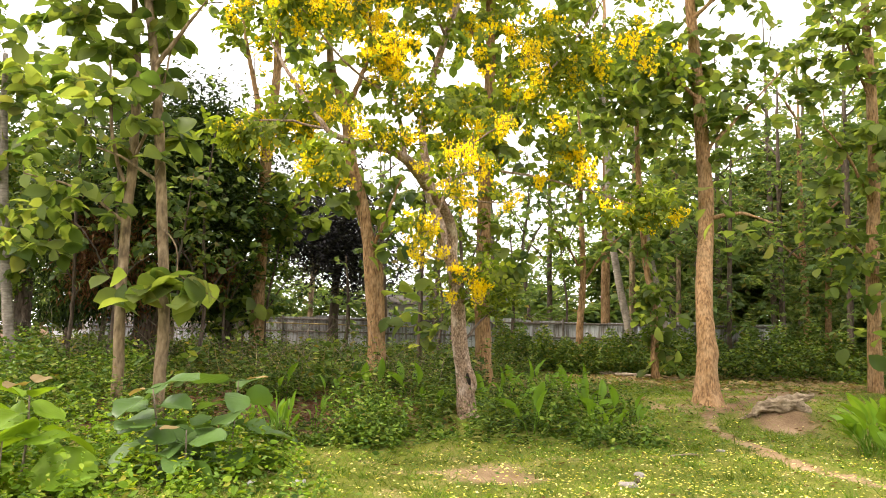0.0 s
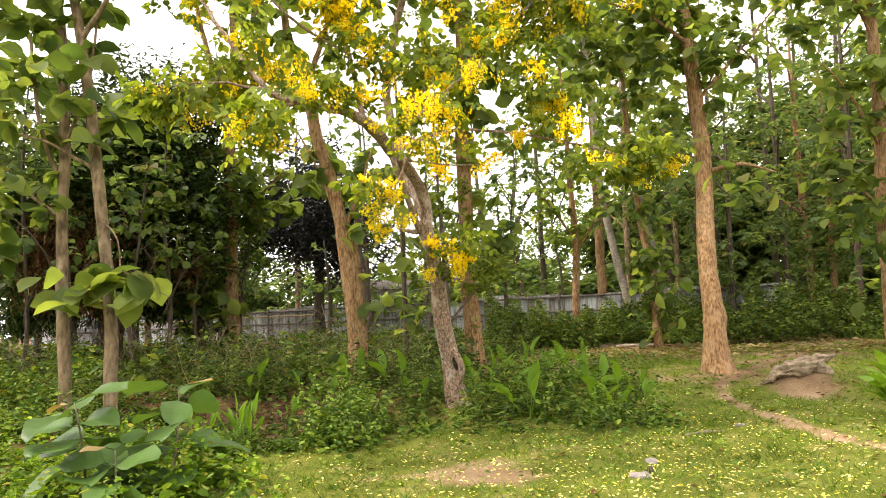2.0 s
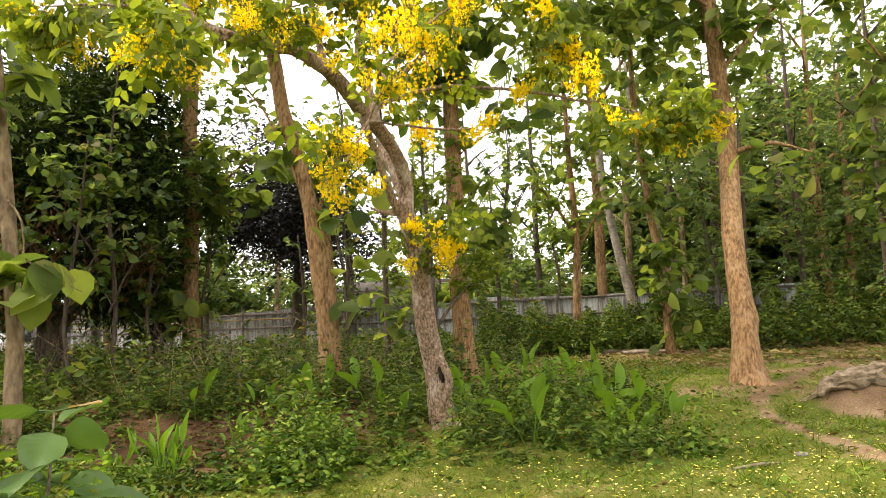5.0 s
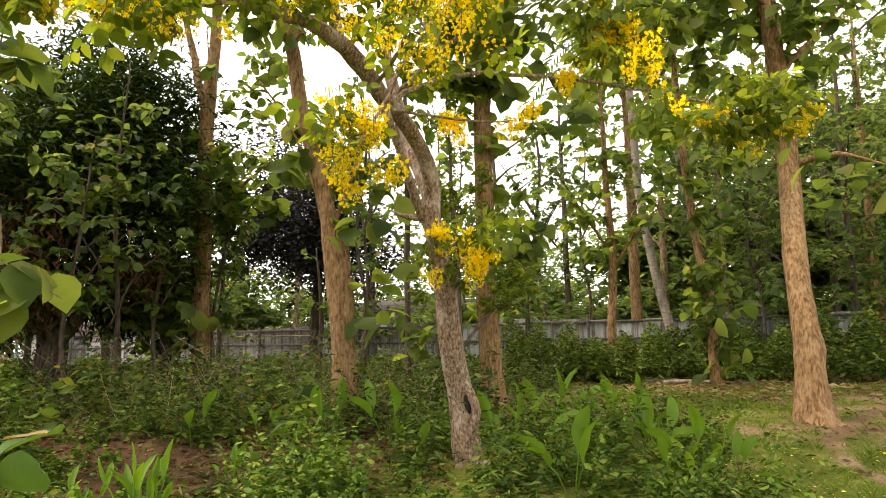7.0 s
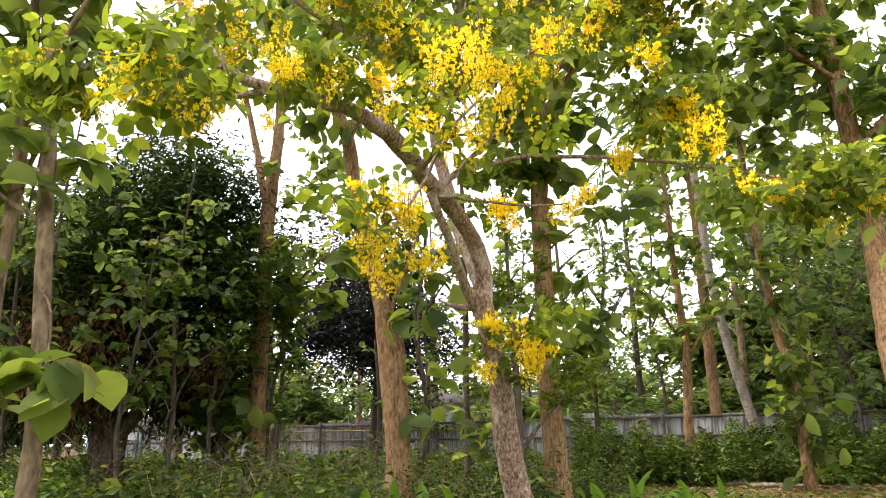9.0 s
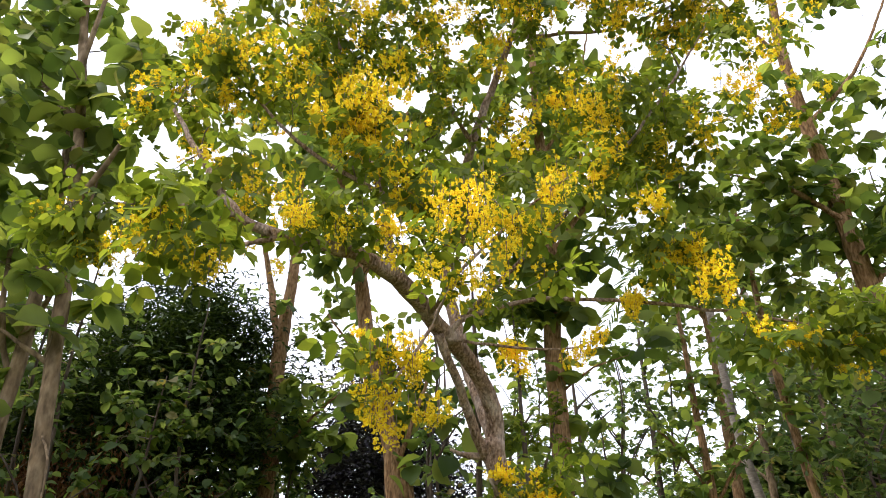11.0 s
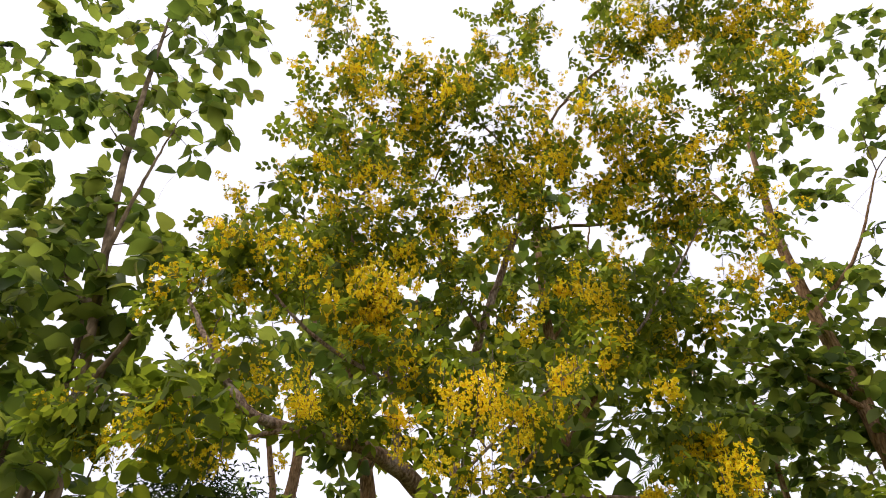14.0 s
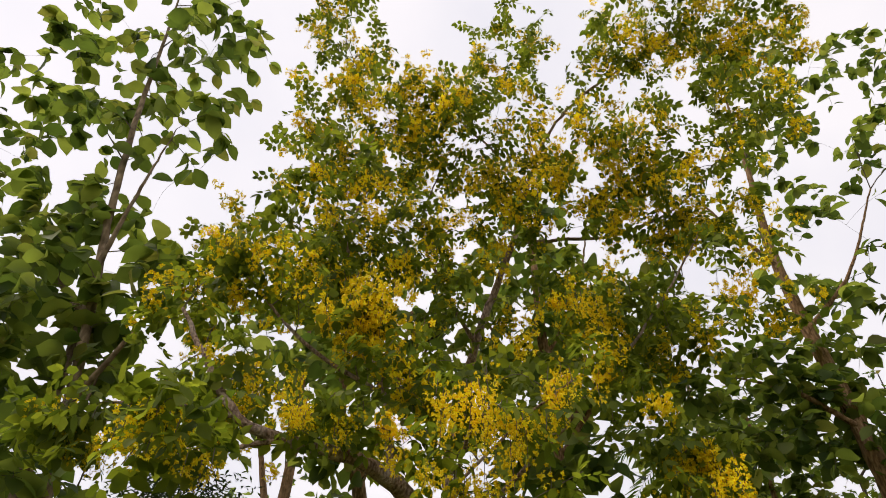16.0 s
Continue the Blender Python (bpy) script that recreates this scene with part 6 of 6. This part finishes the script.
def sapling(x, y, height, tiers, size, seed, label, low=0.2, mat=None):
    mat = mat or LEAF_YOUNG
    r = np.random.default_rng(seed)
    z = gz(x, y)
    ob = thing("teak_sapling", x, y, z, label, "sapling", "teak saplings")
    top = np.array([r.normal(0, 0.06), r.normal(0, 0.06), height])
    line = spline([(0, 0, -0.05, 0.014), (*(top * 0.5 + (0.02, 0.01, 0)), 0.011), (*top, 0.006)])
    part("stem", (*tube(line, 7, 0.03), True), TWIG, ob)
    for k in range(tiers):
        f = low + (1 - low) * k / (tiers - 1)
        for s in (0, np.pi):
            a = k * np.pi / 2 + s + r.uniform(-0.6, 0.6)
            d = np.array([math.cos(a), math.sin(a), r.uniform(-0.25, 0.45)])
            o = np.array([np.interp(f, np.linspace(0, 1, len(line)), line[:, c]) for c in range(3)])
            old = k == tiers - 1 and r.random() < 0.4
            lf = part("leaf", (*scatter(wavy_leaf(r), [o + d * 0.08], [d], size * (1.1 - 0.4 * f) * (0.6 if old else 1.0) * r.uniform(0.75, 1.1), r, 0.35), True), LEAF_TAN if old else mat, ob, "pale brown young leaf" if old else "")
            part("leaf_stalk", tube(np.array([[*o, 0.006], [*(o + d * 0.05), 0.005], [*(o + d * 0.1), 0.004]]), 4, 0), LEAF_YOUNG, lf)
    return ob


sapling(-2.85, 7.75, 0.9, 9, 0.6, 101, "teak sapling with very large matt green leaves")
sapling(-2.2, 7.95, 0.95, 9, 0.58, 102, "teak sapling with drooping large green leaves")
sapling(-2.45, 7.4, 0.5, 4, 0.5, 105, "small teak sapling with round green leaves")
sapling(-3.75, 6.9, 0.95, 8, 0.66, 103, "pale green broad-leaved teak sapling among weeds", mat=LEAF_FRESH)
sapling(-3.7, 6.45, 0.6, 4, 0.58, 104, "low teak sapling with yellow-green leaves", mat=LEAF_FRESH)
sapling(-4.5, 7.3, 0.7, 5, 0.5, 106, "broad-leaved teak sapling standing in weeds", mat=LEAF_FRESH)


def bush_plant(x, y, n, height, seed, label, ratio=0.1, mat=None):
    """A clump of leaves on stems of many heights."""
    r = np.random.default_rng(seed)
    ob = thing("leafy_plant", x, y, gz(x, y), label, "plant")
    for k in range(n):
        a = r.uniform(0, 6.28)
        lean = r.uniform(0.1, 0.6 + 2.2 * ratio)
        d = np.array([math.cos(a) * lean, math.sin(a) * lean, 1.0])
        d /= np.linalg.norm(d)
        foot = (0.06 + ratio) * r.random() * np.array([math.cos(a + 1), math.sin(a + 1), 0.0])
        h = height * r.uniform(0.55, 1.1)
        stalked_leaf(ob, r, foot, d, h * r.uniform(0.3, 0.55), h * r.uniform(0.42, 0.6), mat or LEAF_LILY, ratio * r.uniform(0.85, 1.2))


SPIKY, LUSH = "clump of long pointed light green leaves at the lawn's edge", "lush clump of broad light green leaves on stems"
for x, y, n, h, seed in [(-2.15, 9.75, 17, 0.68, 114), (-2.75, 10.1, 8, 0.48, 115), (-1.9, 10.9, 6, 0.5, 116)]:
    bush_plant(x, y, n, h, seed, SPIKY)
for x, y, n, h, seed in [(6.0, 10.6, 16, 0.95, 111), (6.6, 10.9, 15, 1.0, 112), (6.4, 10.1, 13, 0.8, 113), (7.1, 10.5, 14, 0.95, 117), (5.7, 10.3, 14, 0.85, 118), (5.9, 9.7, 14, 0.75, 119)]:
    bush_plant(x, y, n + 6, 0.95 * h, seed, LUSH, 0.19, LEAF_FRESH if seed % 3 == 0 else None)
bush_plant(2.35, 11.4, 12, 0.5, 120, "low bright yellow-green leafy plant in the bed", 0.2, LEAF_FRESH)


# ---- stump with roots, log, litter, stones
def gnarled(points, sides, rough, seed, step=0.03):
    """A limb of weathered wood: ridges along it, hollows and broken ends."""
    line = spline(points, step)
    v, f = tube(line, sides, 0.0)
    n = len(line)
    v = np.array(v)
    for k in range(n * sides):
        i, j = divmod(k, sides)
        a = 2 * np.pi * j / sides
        p = Vector((2.2 * math.cos(a), 2.2 * math.sin(a), i * step * 3.0 + seed))
        q = Vector((v[k][0] * 9 + seed, v[k][1] * 9, v[k][2] * 9))
        w = 1 + rough * (noise.noise(p) + 0.6 * noise.noise(p * 2.3) + 0.5 * noise.noise(q))
        v[k] = line[i, :3] + (v[k] - line[i, :3]) * max(0.35, w)
    return v, f


STUMP = plain_mat("stump_wood", (0.09, 0.058, 0.03), (0.36, 0.275, 0.175), 22.0, 0.95, 0.0, 0.9, (0.5, 1, 1))


def build_stump():
    """A long weathered slab lying over a soil mound, hooked at its low end and drawn out at its high end."""
    x, y = 5.45, 12.42
    z = gz(x, y)
    ob = thing("tree_stump", x, y, z, "long weathered grey-brown root stump lying over a soil mound", "stump")
    up = 0.36 - z
    slab = [(-0.46, -0.05, up - 0.16, 0.035), (-0.44, -0.04, up - 0.08, 0.06), (-0.34, -0.02, up - 0.02, 0.08), (-0.18, 0, up + 0.02, 0.1), (-0.02, 0.01, up + 0.05, 0.115), (0.14, 0.02, up + 0.08, 0.11), (0.28, 0.03, up + 0.12, 0.085), (0.4, 0.04, up + 0.17, 0.05), (0.54, 0.05, up + 0.2, 0.02)]
    part("slab", (*gnarled(slab, 32, 0.75, 3.1, 0.014), True), STUMP, ob)
    roots = [[(0.2, 0.06, up + 0.06, 0.11), (0.34, 0.08, up - 0.0, 0.1), (0.46, 0.1, up - 0.1, 0.08)], [(-0.2, 0.1, up - 0.02, 0.12), (0.05, 0.16, up - 0.02, 0.14), (0.25, 0.18, up - 0.1, 0.12)],
             [(-0.42, -0.03, up - 0.08, 0.04), (-0.55, 0.02, up - 0.17, 0.028), (-0.75, 0.06, up - 0.26, 0.016)]]
    for k, line in enumerate(roots):
        part("root", (*gnarled(line, 13, 0.6, 4.4 + 1.7 * k, 0.016), True), STUMP, ob)


build_stump()


def small_log(x, y, ln, rad, yaw, seed, label):
    ob = thing("log", x, y, gz(x, y) + rad * 0.7, label, "log")
    c, s = math.cos(yaw), math.sin(yaw)
    part("trunk", (*tube(spline([(-c * ln / 2, -s * ln / 2, 0, rad), (0, 0, 0.02, rad * 1.05), (c * ln / 2, s * ln / 2, 0, rad * 0.8)]), 9, 0.08, 0, seed), True), WOOD, ob)


small_log(4.05, 19.0, 0.9, 0.05, -0.4, 1, "short pale fallen log on bare soil")
small_log(4.5, 18.8, 0.7, 0.03, 0.3, 2, "thin fallen branch on bare soil")
for k, (x, y, ln, yaw) in enumerate([(4.2, 19.3, 0.9, 0.1), (4.35, 19.0, 0.8, -0.5), (4.5, 18.7, 1.1, -0.2), (4.25, 18.9, 0.7, 0.6), (4.65, 18.55, 0.6, 0.3), (4.05, 19.4, 0.6, -0.8)]):
    small_log(x, y, ln, 0.022 + 0.006 * (k % 3), yaw, 10 + k, "grey dead branch lying in a small heap by the shrubs")
small_log(3.2, 9.9, 0.6, 0.012, 0.3, 3, "thin dry stick on the lawn")


def rag(x, y, w, h, mat, label, name, seed):
    r = np.random.default_rng(seed)
    bm = bmesh.new()
    bmesh.ops.create_icosphere(bm, subdivisions=2, radius=1.0)
    for v in bm.verts:
        v.co *= 1 + 0.7 * noise.noise(v.co * 2.3 + Vector((seed, 0, 0)))
        v.co = Vector((v.co.x * w, v.co.y * w * 0.7, max(-0.1, v.co.z) * h))
    d = lump(bm)
    ob = new(name, mesh_of(name, d[0], d[1], mat))
    ob.location, ob.rotation_euler = (x, y, gz(x, y) + 0.0), (0, 0, r.uniform(0, 6))
    tagged(ob, label, name.replace("_", " "))


rag(2.05, 8.1, 0.1, 0.045, LITTER, "crumpled pale discarded rag on the lawn", "crumpled_rag", 1)
rag(2.17, 8.28, 0.04, 0.06, BARK_DARK, "dark scrap beside the crumpled rag", "litter_scrap", 7)
rag(2.3, 8.75, 0.09, 0.04, LITTER, "small scrap of pale litter on the grass", "litter_scrap", 2)
rag(3.7, 10.2, 0.07, 0.03, LITTER, "dry curled pale leaf on the lawn", "fallen_leaf", 3)
rag(-1.3, 7.6, 0.09, 0.05, STONE, "grey stone at the lawn's edge", "stone", 4)
rag(-1.75, 7.45, 0.07, 0.04, STONE, "small grey stone at the lawn's edge", "stone", 5)
